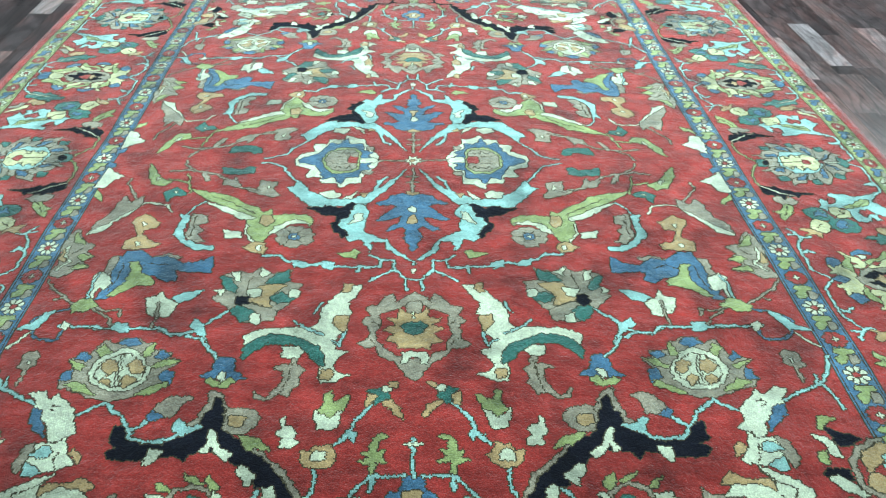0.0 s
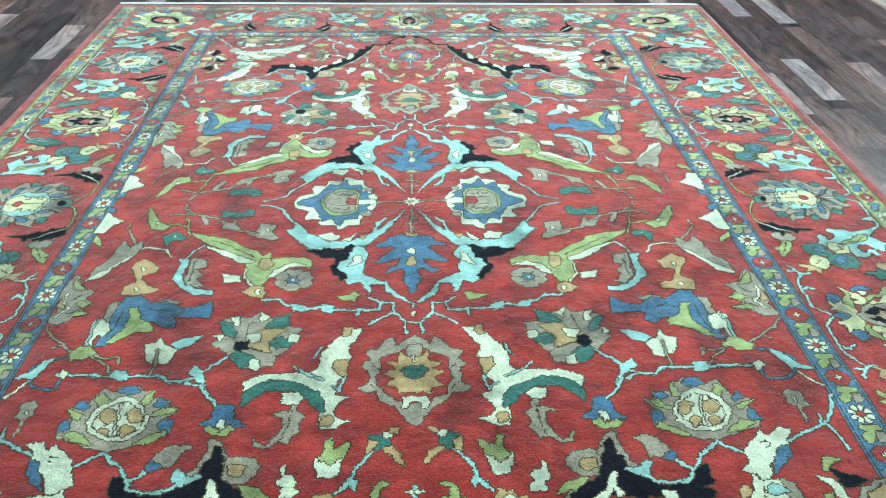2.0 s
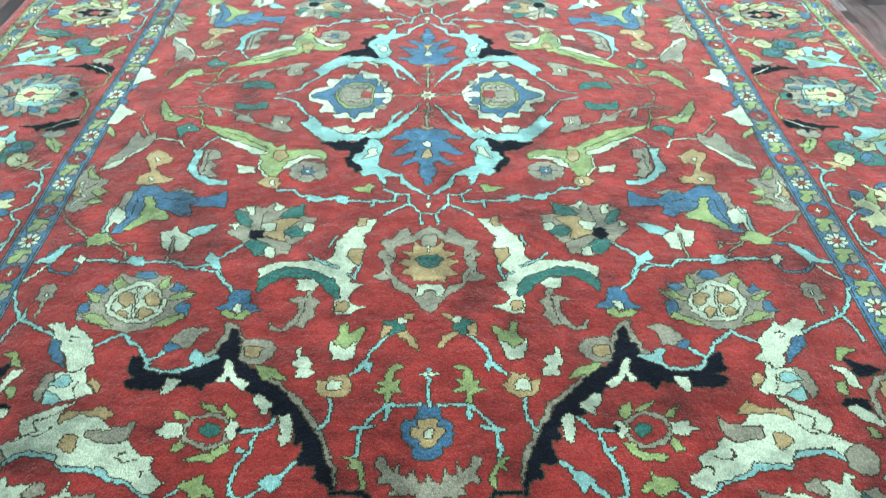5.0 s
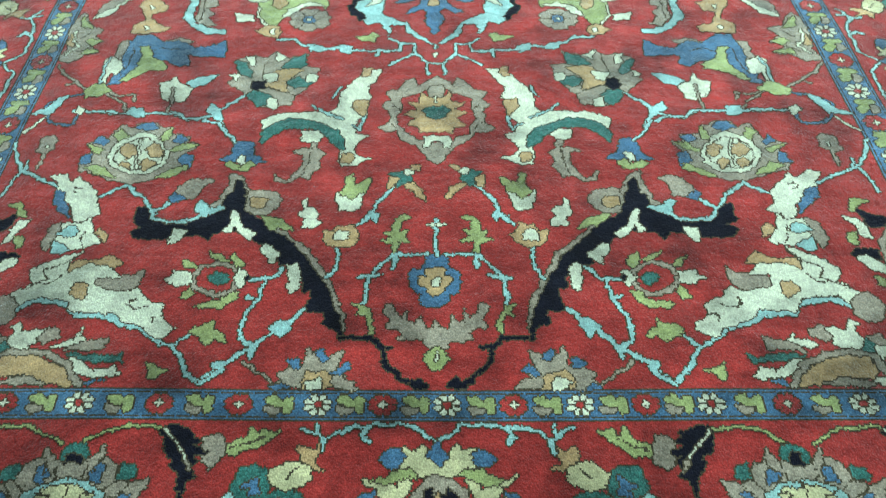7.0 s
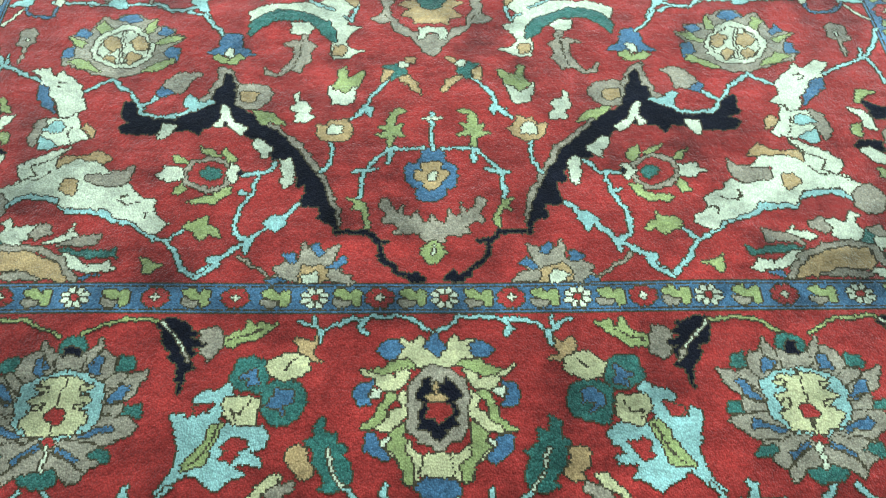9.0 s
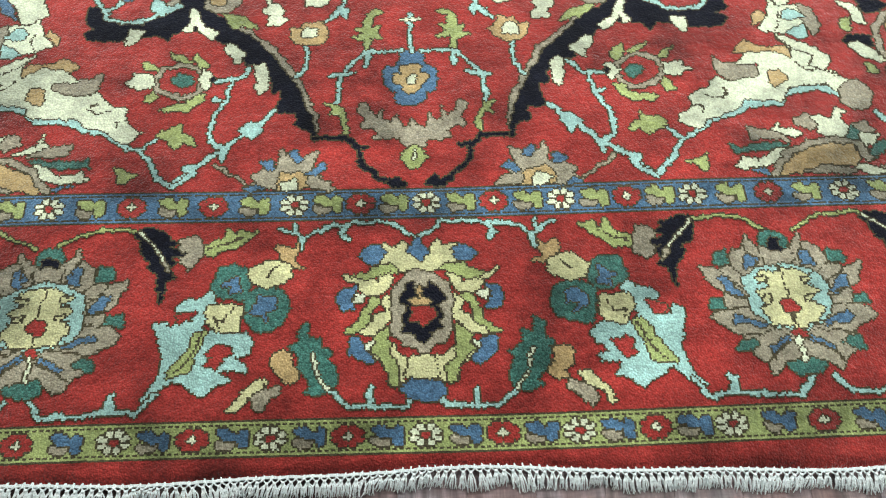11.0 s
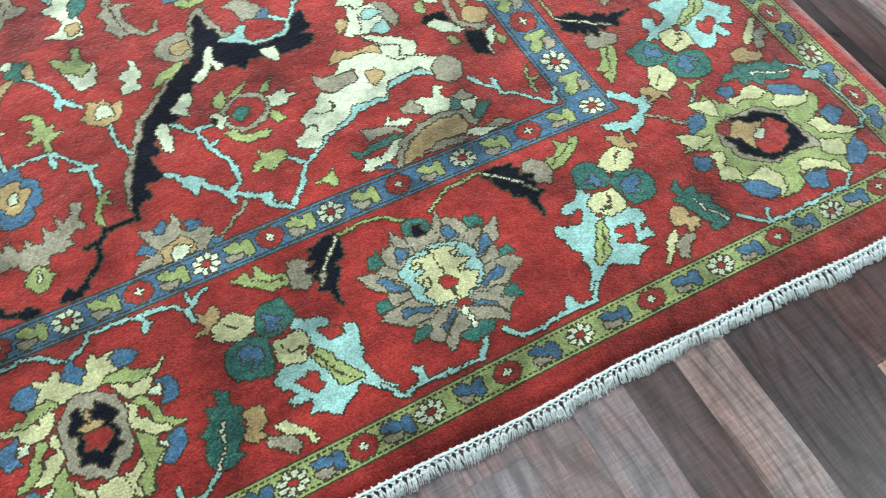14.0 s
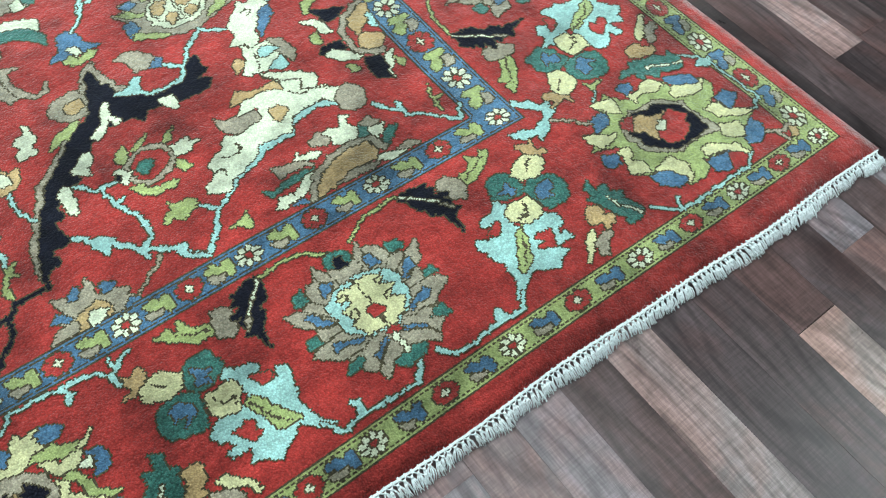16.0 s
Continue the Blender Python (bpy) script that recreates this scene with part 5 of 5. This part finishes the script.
weave("corner_palmette", "C", [
    ("blue", 0, [(0, 6.3), (-2.7, 7.6), (-3.4, 9.6), (-1.1, 10.4), (0, 10.3)]),
    ("green", 0, [(0, 10.2), (-2.8, 9.5), (-4.4, 5), (-6.3, 7.9), (-8.4, 7.9), (-6.8, 11.4), (-7.1, 13.6), (-9.7, 15), (-11.4, 17.1), (-13.8, 15.9), (-13.5, 19.4), (-11.6, 21.7), (-13.5, 23.1), (-14.8, 28.5), (-13.1, 30.9), (-9.9, 31.5), (-8.2, 29.9), (-7.5, 32.8), (-5.2, 34.8), (-5.6, 37.2), (-5.8, 40.3), (-3.4, 38.9), (-1.6, 41), (0, 40.9)]),
    ("ivory", 0, [(-4.4, 5), (-3.6, 8.5), (-2.7, 12.2), (-5.8, 11.1), (-7.2, 9.2)]),
    ("ivory", 0, [(-8.3, 12.6), (-6.4, 15), (-9.6, 15.9), (-10.2, 18.8), (-12.6, 20), (-14.1, 16.3), (-10.4, 15.1)]),
    ("ivory", 0, [(-9.5, 21.7), (-8, 23.4), (-10, 27.1), (-12, 28.6), (-14.5, 28.5), (-13.4, 26.1), (-13, 23), (-12.1, 21.4)]),
    ("ivory", 0, [(-5.5, 29.4), (-3.9, 32.4), (-4, 37.8), (-6.3, 40.1), (-5.7, 34.9), (-7.4, 31.3)]),
    ("ivory", 0, [(0, 33), (-1.3, 33.6), (-2.4, 36.8), (-0.9, 38.8), (0, 38.7)]),
    ("blue", 0, [(-9.6, 10), (-8.6, 12.7), (-10.9, 14.1), (-12.4, 12.5), (-11.6, 10.6)]),
    ("blue", 0, [(-13.4, 20.1), (-12.5, 23.3), (-13.6, 28), (-15.7, 26.4), (-15.4, 21.5)]),
    ("blue", 0, [(-8.9, 31.5), (-6, 35.3), (-10.6, 36.1), (-11.6, 33.3)]),
    ("blue", 0, [(0, 38.8), (-3.4, 39.1), (-2.8, 42.3), (0, 42.7)]),
    ("taupe", 0, [(0, 11.8), (-3.8, 14.3), (-7.2, 18.3), (-7.2, 24.4), (-2.9, 29.3), (0, 33.4)]),
    ("navy", 0, [(0, 12.7), (-2.9, 14.9), (-5.9, 18.9), (-6.1, 24.3), (-2.5, 28.8), (0, 30.3)]),
    ("red", 0, [(0, 12.2), (-2.1, 13.6), (-2, 15.9), (0, 15.9)]),
    ("tan", 0, [(0, 14.9), (-2, 15.6), (-2.6, 18.4), (-4.4, 21), (0, 21.5)]),
    ("red", 0, [(0, 20.3), (-3.4, 20.9), (-4.6, 22.5), (-3.8, 25.5), (0, 27)]),
    ("cream", 0, [(0, 19.7), (-1.2, 20.1), (-1.3, 21.6), (0, 21.7)]),
])
weave("vine", "v", [
    ("sky", 1.0, [(0.6, 8.6), (4.4, 5.4), (9.2, 5.2), (16.4, 5.6), (19.6, 7), (22, 8.2), (26.8, 5.8)]),
    ("sky", 0, [(12.4, 5.6), (14.6, 6.2), (15.6, 7.6), (13.2, 9.4), (13.2, 8.4), (14.4, 7.4)]),
    ("sky", 1.2, [(22, 8.2), (22, 10.8)]),
    ("sky", 1.0, [(23.2, 7.6), (23.2, 5.4)]),
])
weave("leaf", "b", [
    ("green", 0, [(31.2, 6.4), (34, 6.2), (34.9, 7.7), (36.4, 5.4), (37.8, 8.2), (39.8, 9.4), (41.2, 9.9), (40.5, 11.9), (38, 11.5), (36, 10.4), (33.9, 9.1), (32, 7.4)]),
    ("line", 0.4, [(34.1, 7.8), (40.2, 10.8)]),
])
weave("bud", "b", [
    ("tan", 0, [(22.6, 9.2), (24.1, 11.2), (26.5, 9.5), (27.2, 10.5), (25.6, 13.3), (23.7, 14.6), (21.4, 14.4), (23.5, 13.3)]),
    ("teal", 0, [(31.9, 15.4), (34.7, 13.8), (37.6, 14), (39.1, 17.1), (38.9, 19), (36.2, 20.5), (32.9, 21.2), (31.4, 18.9)]),
    ("teal", 0, [(24.8, 20.7), (27.1, 18.8), (29.7, 18.5), (32.3, 20.4), (31.9, 25.3), (30.6, 27.1), (27.1, 27.3), (24.6, 25.2), (24.2, 22.6)]),
    ("blue", 0, [(33.6, 16), (35.3, 16.9), (37.3, 18.2), (35.2, 18.7), (35.5, 20.3), (33.1, 19.3), (34.2, 17.9)]),
    ("blue", 0, [(26.8, 21.1), (29.4, 20.6), (30.9, 22.3), (31.2, 24), (29.2, 24.5), (27.6, 26.1), (28.9, 23.4), (26.8, 23.2)]),
    ("ivory", 0, [(24.4, 14.5), (26.8, 12.7), (29.3, 13.3), (31.9, 15.4), (31.2, 17.7), (28.2, 18.8), (25.8, 18), (24.2, 16.5)]),
    ("line", 0.4, [(26.5, 14.3), (28.9, 16.3)]),
])
weave("palm_leaf", "b", [
    ("sky", 0, [(38.9, 19), (40.4, 20.6), (43.5, 21.2), (44.9, 22.2), (43.1, 23.3), (41.4, 22.9), (42, 25.5), (45.4, 26.3), (46.7, 24.8), (48.4, 25.2), (47.5, 29.9), (46.2, 32), (46.9, 35.5), (48.2, 38.8), (49.6, 40.3), (47.7, 40), (46.3, 38.8), (44, 36.8), (41.9, 37.4), (38.6, 40), (36.8, 38), (33.9, 37.3), (35.9, 34.9), (33.6, 34.9), (31.6, 35.5), (31.8, 33.5), (33.9, 32.8), (31.3, 31.7), (30.3, 30), (31.5, 27.8), (35.5, 26.8), (38.6, 27.2), (39.8, 26.2), (38.7, 24.7), (39.6, 23.2), (37.5, 21.3)]),
    ("red", 0, [(41.2, 23.2), (43.1, 23.6), (45.3, 24.4), (44, 26), (42.2, 25.1)]),
    ("red", 0, [(33.8, 31.4), (36.4, 30.1), (38.4, 31.3), (37, 32.5), (38.5, 33.7), (36, 34.7), (35.1, 32.6)]),
    ("green", 0, [(38.6, 26.9), (40.3, 27.3), (41.8, 30.5), (44, 33.4), (45, 35.9), (42.9, 35.5), (41, 34.7), (40.5, 31.9), (39.1, 29.6)]),
    ("line", 0.4, [(39.2, 27.8), (41.2, 31.9), (43.4, 34.7)]),
    ("ivory", 0, [(32.7, 22.3), (36.3, 21.7), (39.1, 22.1), (39.4, 24.7), (37.6, 26.5), (37.1, 27.7), (33.3, 27.5), (32.7, 24.6)]),
    ("line", 0.4, [(34.4, 22.7), (35.7, 25.4), (37.8, 25), (37, 26.5)]),
])
weave("leaf", "b", [
    ("teal", 0, [(15.2, 36.4), (16.8, 34), (15.6, 32.2), (18, 31), (18, 28.4), (20, 29.2), (20.6, 25.8), (22.4, 27), (22, 30), (24, 30.4), (22.4, 32.4), (21.6, 35.6), (20, 37.6), (21, 39.2), (18, 40), (16.2, 38.8), (15.4, 38.2)]),
    ("cream", 0.6, [(19.6, 32), (18.6, 35.4), (16.4, 39.2)]),
    ("tan", 0, [(23, 32.6), (24.8, 31.4), (26.8, 31.8), (26.8, 35.2), (24.8, 36), (24.8, 37.6), (22.8, 37.4), (22, 35.6), (23.2, 34.4)]),
    ("taupe", 0, [(25.2, 37.8), (27.6, 38.4), (29.6, 39.6), (30, 42), (28.6, 42.6), (26.8, 40), (25, 39.6)]),
    ("ivory", 0, [(27.2, 36.4), (29.6, 36.6), (31, 38.6), (32.8, 41), (34, 41.6), (32.8, 42.2), (30.2, 40), (27.6, 37.8)]),
])
weave("vine", "v", [
    ("sky", 1.0, [(2.4, 40.8), (3.4, 42), (13.2, 42.2), (16, 39.4)]),
    ("sky", 1.2, [(9.6, 42), (9.2, 38.8)]),
])
weave("vine", "b", [
    ("sky", 1.1, [(47, 39), (49.6, 42.2), (54.8, 41.8), (66, 42.4), (68.6, 39.4)]),
    ("sky", 0, [(53.6, 38.4), (54.8, 38.8), (55.2, 41.6), (53.2, 41.8)]),
])
weave("navy_leaf", "b", [
    ("taupe", 0, [(41.3, 9.5), (42.7, 7.8), (45.3, 7.9), (46, 10.4), (45, 13.2), (42.9, 14.8), (41.1, 12.7)]),
    ("navy", 0, [(53.2, 5.9), (49.4, 6), (47.4, 7.1), (48.1, 8), (45.9, 9), (47.6, 9.7), (44.5, 11.2), (46.7, 12), (45.4, 13.1), (46.8, 14.8), (45.2, 16), (47.2, 17.1), (47.8, 19.6), (48.3, 21.6), (48.6, 18), (48.9, 15.7), (50.9, 13.7), (50.7, 12.5), (53, 10.5), (52.7, 8.8), (54.1, 6.6)]),
    ("cream", 0.6, [(53.2, 6.2), (50.2, 9.6), (47.7, 12.6)]),
    ("taupe", 0.5, [(47.7, 12.9), (46.5, 15)]),
    ("green", 0.8, [(54, 6), (60.4, 5.8), (64, 7), (68.2, 9.4)]),
])
weave("daisy_palmette", "G", [
    ("taupe", 0, [(0, 12.9), (-3.5, 12.9), (-4.6, 11.5), (-5.5, 9.9), (-5.6, 12.5), (-8.5, 13.9), (-9.5, 16.8), (-11.5, 17.8), (-15.5, 16.7), (-14.5, 19.3), (-14, 21.4), (-11.5, 22.2), (-12.6, 25.4), (-15.1, 27.5), (-14.6, 28.7), (-11.7, 30.2), (-10, 31), (-10.1, 33.6), (-9, 35.2), (-7.1, 36.4), (-6, 38.6), (-4.3, 36.8), (-1.7, 36.4), (0, 36.9)]),
    ("teal", 0, [(0, 9.5), (-1.9, 10.1), (-2.9, 11.9), (-2.3, 13.1), (0, 13.1)]),
    ("teal", 0, [(-12.3, 14.2), (-9.8, 13.8), (-9.3, 16.6), (-12.6, 16.7)]),
    ("teal", 0, [(-14.7, 23.3), (-12.2, 23.7), (-11.7, 25.4), (-15.2, 25.8)]),
    ("teal", 0, [(-11.2, 31.9), (-8.8, 31.7), (-7.6, 33), (-10, 34.4), (-11.7, 34.1)]),
    ("teal", 0, [(0, 36), (-1.6, 36), (-3.8, 36.8), (-3, 37.8), (-1.5, 39.1), (0, 39.1)]),
    ("blue", 0, [(-6.3, 14.5), (-4.9, 13.9), (-3.9, 15.5), (-4.5, 17.4), (-6.3, 17.3)]),
    ("blue", 0, [(-12.4, 19.3), (-10.7, 19.5), (-8.4, 22.8), (-9.3, 23.4), (-11.2, 22.4)]),
    ("blue", 0, [(-10.7, 27.2), (-8.7, 27.8), (-5.1, 28.8), (-5.6, 29.6), (-11.3, 28.7)]),
    ("blue", 0, [(-1.8, 31.3), (-1.1, 32), (-5.3, 34.9), (-6, 34)]),
    ("line", 0.5, [(-5.6, 12.5), (-3.9, 17.7)]),
    ("line", 0.5, [(-9.5, 16.8), (-6.7, 19.4)]),
    ("line", 0.5, [(-11.5, 17.9), (-7.9, 21.5)]),
    ("line", 0.5, [(-11.5, 22.2), (-7.6, 23.7)]),
    ("line", 0.5, [(-12.6, 25.6), (-7.5, 25.4)]),
    ("line", 0.5, [(-10, 31), (-2.7, 30.2)]),
    ("line", 0.5, [(-7.1, 36.4), (-1, 31.5)]),
    ("line", 0.5, [(-3.2, 12.9), (-2.6, 16.9)]),
    ("navy", 0, [(0, 11.5), (-1.2, 11.8), (-1.5, 13.6), (0, 13.6)]),
    ("sky", 0, [(0, 16.8), (-3.8, 17.5), (-7.5, 19.8), (-7.7, 22.2), (-7.8, 25.1), (-7.2, 26.9), (-5.3, 28.4), (-1.7, 30.4), (0, 30.3)]),
    ("ivory", 0, [(0, 18), (-3.2, 18.3), (-5.4, 20), (-3.7, 20.6), (-3.1, 21.5), (-5.8, 22.7), (-4.6, 23.6), (-4, 24.8), (-5.6, 25.7), (-5.5, 27.3), (-3.7, 28.8), (-1.4, 29.7), (0, 29.7)]),
    ("line", 0.5, [(0, 16.9), (0, 24.1)]),
    ("line", 0.5, [(0, 26.7), (0, 29.9)]),
    ("red", 0, [(0, 24.2), (-1.7, 25.3), (-1.2, 26.7), (0, 26.8)]),
    ("red", 0, [(0, 29.9), (-1.2, 30.4), (-1, 31.4), (0, 31.7)]),
    ("cream", 0.9, [(0, 31.8), (0, 36.2)]),
    ("line", 0.5, [(-5.4, 19.4), (-3, 19.6), (-3, 20.8), (-5, 21.2)]),
    ("line", 0.5, [(-5, 23.4), (-3.2, 23.2), (-3.2, 24.4), (-5.2, 25)]),
])
for sx in (1, -1):
    for sy in (1, -1):
        six = [("taupe", 0, [(x * 0.9, y * 0.9) for x, y in p]) for p in petals(0.068, 0.062, 6, 0.25, 0.72)] + [("blue", 0, disc(0.018, 0.018, 9)), ("cream", 0, disc(0.005, 0.005, 6))]
        knot_in("blossom", six, lambda u, v: (sx * (0.383 + u), sy * (0.492 + v)))
star = [("cream", 0, [(a * c, a * s) for a, c, s in [((0.036 if k % 2 else 0.018), math.cos(k * math.pi / 8), math.sin(k * math.pi / 8)) for k in range(16)]]), ("tan", 0, disc(0.009, 0.009, 8))]
knot_in("medallion_star", star, lambda u, v: (u, v))

# ---- the fringe ----
COTTON_Z = 0.006


def end_line(x):
    """The near end of the pile runs a little out of square and in low waves."""
    return END + 0.022 - 0.036 * max(x, 0) + end_wave(x)


def tube(verts, faces, path, r):
    at = len(verts)
    for i, p in enumerate(path):
        t = (Vector(path[min(i + 1, len(path) - 1)]) - Vector(path[max(i - 1, 0)])).normalized()
        side = t.cross(Vector((0, 0, 1))).normalized()
        up = side.cross(t)
        w = r * (0.55 if i == len(path) - 1 else 1)
        for k in range(4):
            a = math.pi / 4 + k * math.pi / 2
            verts.append(Vector(p) + side * (w * math.cos(a)) + up * (w * math.sin(a)))
        if i:
            b = at + 4 * (i - 1)
            faces += [(b + k, b + (k + 1) % 4, b + 4 + (k + 1) % 4, b + 4 + k) for k in range(4)]


def tassel_parts(r, pitch):
    """Two warp cords that meet in a knot, and the loose ends below it."""
    verts, faces = [], []
    knot = (r.uniform(-0.0015, 0.0015), -0.0085, 0.003)
    for s in (-1, 1):
        tube(verts, faces, [(s * pitch * 0.47, 0.004, 0.002), (s * pitch * 0.40, -0.003, 0.004), knot], 0.0017)
    tube(verts, faces, [(knot[0], -0.006, 0.003), (knot[0], -0.009, 0.004), (knot[0], -0.012, 0.003)], 0.0034)
    lean = r.uniform(-0.004, 0.004)
    for k in range(8):
        s = (k - 3.5) / 3.5
        far = 0.032 + r.uniform(-0.004, 0.004)
        curl = r.uniform(-0.0045, 0.0045)
        way = [(knot[0] + s * 0.002, -0.009, 0.003)]
        for f in (0.35, 0.7, 1.0):
            way.append((lean * f + s * 0.0085 * f ** 0.4 + curl * math.sin(f * 3), -0.009 - (far - 0.009) * f, 0.0035 - 0.008 * f * f + r.uniform(0, 0.002)))
        tube(verts, faces, way, 0.0013)
    return verts, faces


PITCH = 0.0135
tr = random.Random(11)
variants = [mesh_of("tassel", *tassel_parts(tr, PITCH), COTTON) for k in range(14)]
count = int((SIDE_R - SIDE_L - 0.02) / PITCH)
for k in range(count):
    x = SIDE_L + 0.012 + PITCH * k
    t = new("tassel", variants[tr.randrange(14)])
    t.location = (x, end_line(x) - 0.001 + 0.001 * math.sin(x * 6) - 0.001 * tr.random(), COTTON_Z)
    t.rotation_euler = (0, 0, radians(tr.uniform(-6, 6) + 26 * noise.noise((x * 12.0, 0.5, 2.0)) - 6))
    t.scale = (1.0, 0.98 + 0.3 * noise.noise((x * 19.0, 4.5, 1.0)) + tr.uniform(-0.05, 0.05), 1.0)
    t.parent = rug
verts, faces = [], []
for k in range(count):
    v, f = tassel_parts(tr, PITCH)
    at = len(verts)
    x = SIDE_L + 0.012 + PITCH * k
    verts += [(x + p.x, FAR + 0.02 - p.y + 0.003 * math.sin(x * 5) + 0.002 * math.sin(k * 1.9), COTTON_Z + p.z) for p in v]
    faces += [[at + i for i in q][::-1] for q in f]
far_fringe = tagged(new("far_fringe", mesh_of("far_fringe", verts, faces, COTTON)), kind="stuff")
far_fringe.parent = rug
for near in (True, False):
    verts, faces, path = [], [], []
    for i in range(301):
        x = SIDE_L + 0.004 + (SIDE_R - SIDE_L - 0.008) * i / 300
        path.append((x, (end_line(x) - 0.001 if near else FAR + 0.02) + 0.0008 * math.sin(i * 2.1), 0.0075))
    tube(verts, faces, path, 0.0032)
    braid = new("end_braid", mesh_of("end_braid", verts, faces, COTTON))
    braid.parent = rug

# ---- the floor: laminate planks along the rug ----
floor = tagged(new("floor"), "brown and grey mixed-tone wood laminate floor, satin finish", "floor", kind="structure")
bed = new("floor_bed", box_mesh("floor_bed", (-RX, -RY, -0.06), (RX, RY, -0.0035), BACKING))
bed.parent = floor
WIDE, X0 = 0.1145, 1.097
TONES = [0.08, 0.2, 0.3, 0.38, 0.48, 0.55, 0.62, 0.7, 0.8, 0.88, 0.97]
WEIGHTS = [4, 5, 5, 4, 3, 2, 1.6, 1.4, 1, 0.8, 0.7]
fr = random.Random(23)
plank_meshes = {}


def plank_mesh(length, tone):
    key = (round(length, 2), tone)
    if key not in plank_meshes:
        w, d, c = WIDE / 2 - 0.0001, length / 2 - 0.0001, 0.0002
        verts = [(sx * (w - i), sy * (d - i), z) for z, i in ((-0.0035, 0), (-0.0008, 0), (0.0, c)) for sx, sy in ((-1, -1), (1, -1), (1, 1), (-1, 1))]
        faces = [(8, 9, 10, 11)] + [(a + k, a + (k + 1) % 4, a + 4 + (k + 1) % 4, a + 4 + k) for a in (0, 4) for k in range(4)]
        me = mesh_of("plank", verts, faces, WOOD)
        layer = me.attributes.new("tone", "FLOAT", "FACE")
        layer.data.foreach_set("value", [tone] * len(faces))
        plank_meshes[key] = me
    return plank_meshes[key]


# joints and tones of the columns that lie open beside the near corner: column, first joint, then lengths and tones towards the far end
# columns -11 to -3 are paled partly to stand for light reflected off them
OPEN = [(2, -3.5, -2.61, 0.97), (2, -2.61, -1.9, 0.48), (-1, -3.3, -2.2, 0.93), (0, -3.4, -2.0, 0.3), (1, -3.2, -2.2, 0.36), (-2, -3.3, -2.1, 0.5),
        (4, -3.2, -2.54, 0.78), (4, -2.54, -2.1, 0.88), (3, -3.1, -2.2, 0.32), (8, -2.17, -1.55, 0.92), (6, 0.79, 1.3, 0.92), (8, 0.95, 1.5, 0.9), (10, 2.09, 2.6, 0.9),
        (7, 1.0, 1.59, 0.4), (-27, 1.5, 2.04, 0.92), (-31, 1.8, 2.24, 0.9), (-5, -3.3, -2.44, 0.88), (-5, -2.44, -2.2, 0.84), (-4, -3.2, -2.2, 0.8),
        (-3, -3.1, -2.2, 0.86), (-6, -3.2, -2.2, 0.86), (-7, -3.0, -2.2, 0.8), (-8, -3.1, -2.3, 0.88), (-9, -3.0, -2.3, 0.84), (-10, -3.2, -2.3, 0.88), (-11, -3.0, -2.2, 0.8)]
rest_v, rest_f, rest_t = [], [], []
columns = range(int((-RX - X0) / WIDE) + 1, int((RX - X0) / WIDE))
for col in columns:
    x = X0 + WIDE * (col + 0.5)
    y = -RY + 0.05 - fr.random() * 0.9
    fixed = [o for o in OPEN if o[0] == col]
    todo = []
    while y < RY:
        length = fr.choice((0.42, 0.62, 0.8, 0.95, 1.2))
        tone = fr.choices(TONES, WEIGHTS)[0]
        todo.append([y, y + length, tone])
        y += length
    for _, a, b, tone in fixed:
        todo = [[p, min(q, a), s] for p, q, s in todo if p < a] + [[a, b, tone]] + [[max(p, b), q, s] for p, q, s in todo if q > b]
    for a, b, tone in todo:
        a, b = max(a, -RY), min(b, RY)
        if b - a < 0.03:
            continue
        near = (x > 0.2 and -3.5 < a and b < -1.9) or (x > SIDE_R - 0.1 and x < 3.4 and -3.6 < a < 2.6) or (x < SIDE_L + 0.1 and x > -2.7 and -0.6 < a < 2.6)
        me = plank_mesh(b - a, tone)
        if near and not (SIDE_L + 0.1 < x < SIDE_R - 0.1 and a > END + 0.1):
            p = new("plank", me)
            p.location = (x, (a + b) / 2, 0)
            p.parent = floor
        else:
            at = len(rest_v)
            rest_v += [(x + v.co.x, (a + b) / 2 + v.co.y, v.co.z) for v in me.vertices]
            rest_f += [[at + i for i in q.vertices] for q in me.polygons]
            rest_t += [tone] * len(me.polygons)
rest = mesh_of("far_planks", rest_v, rest_f, WOOD)
rest.attributes.new("tone", "FLOAT", "FACE").data.foreach_set("value", rest_t)
rest_ob = tagged(new("far_planks", rest), kind="stuff")
rest_ob.parent = floor
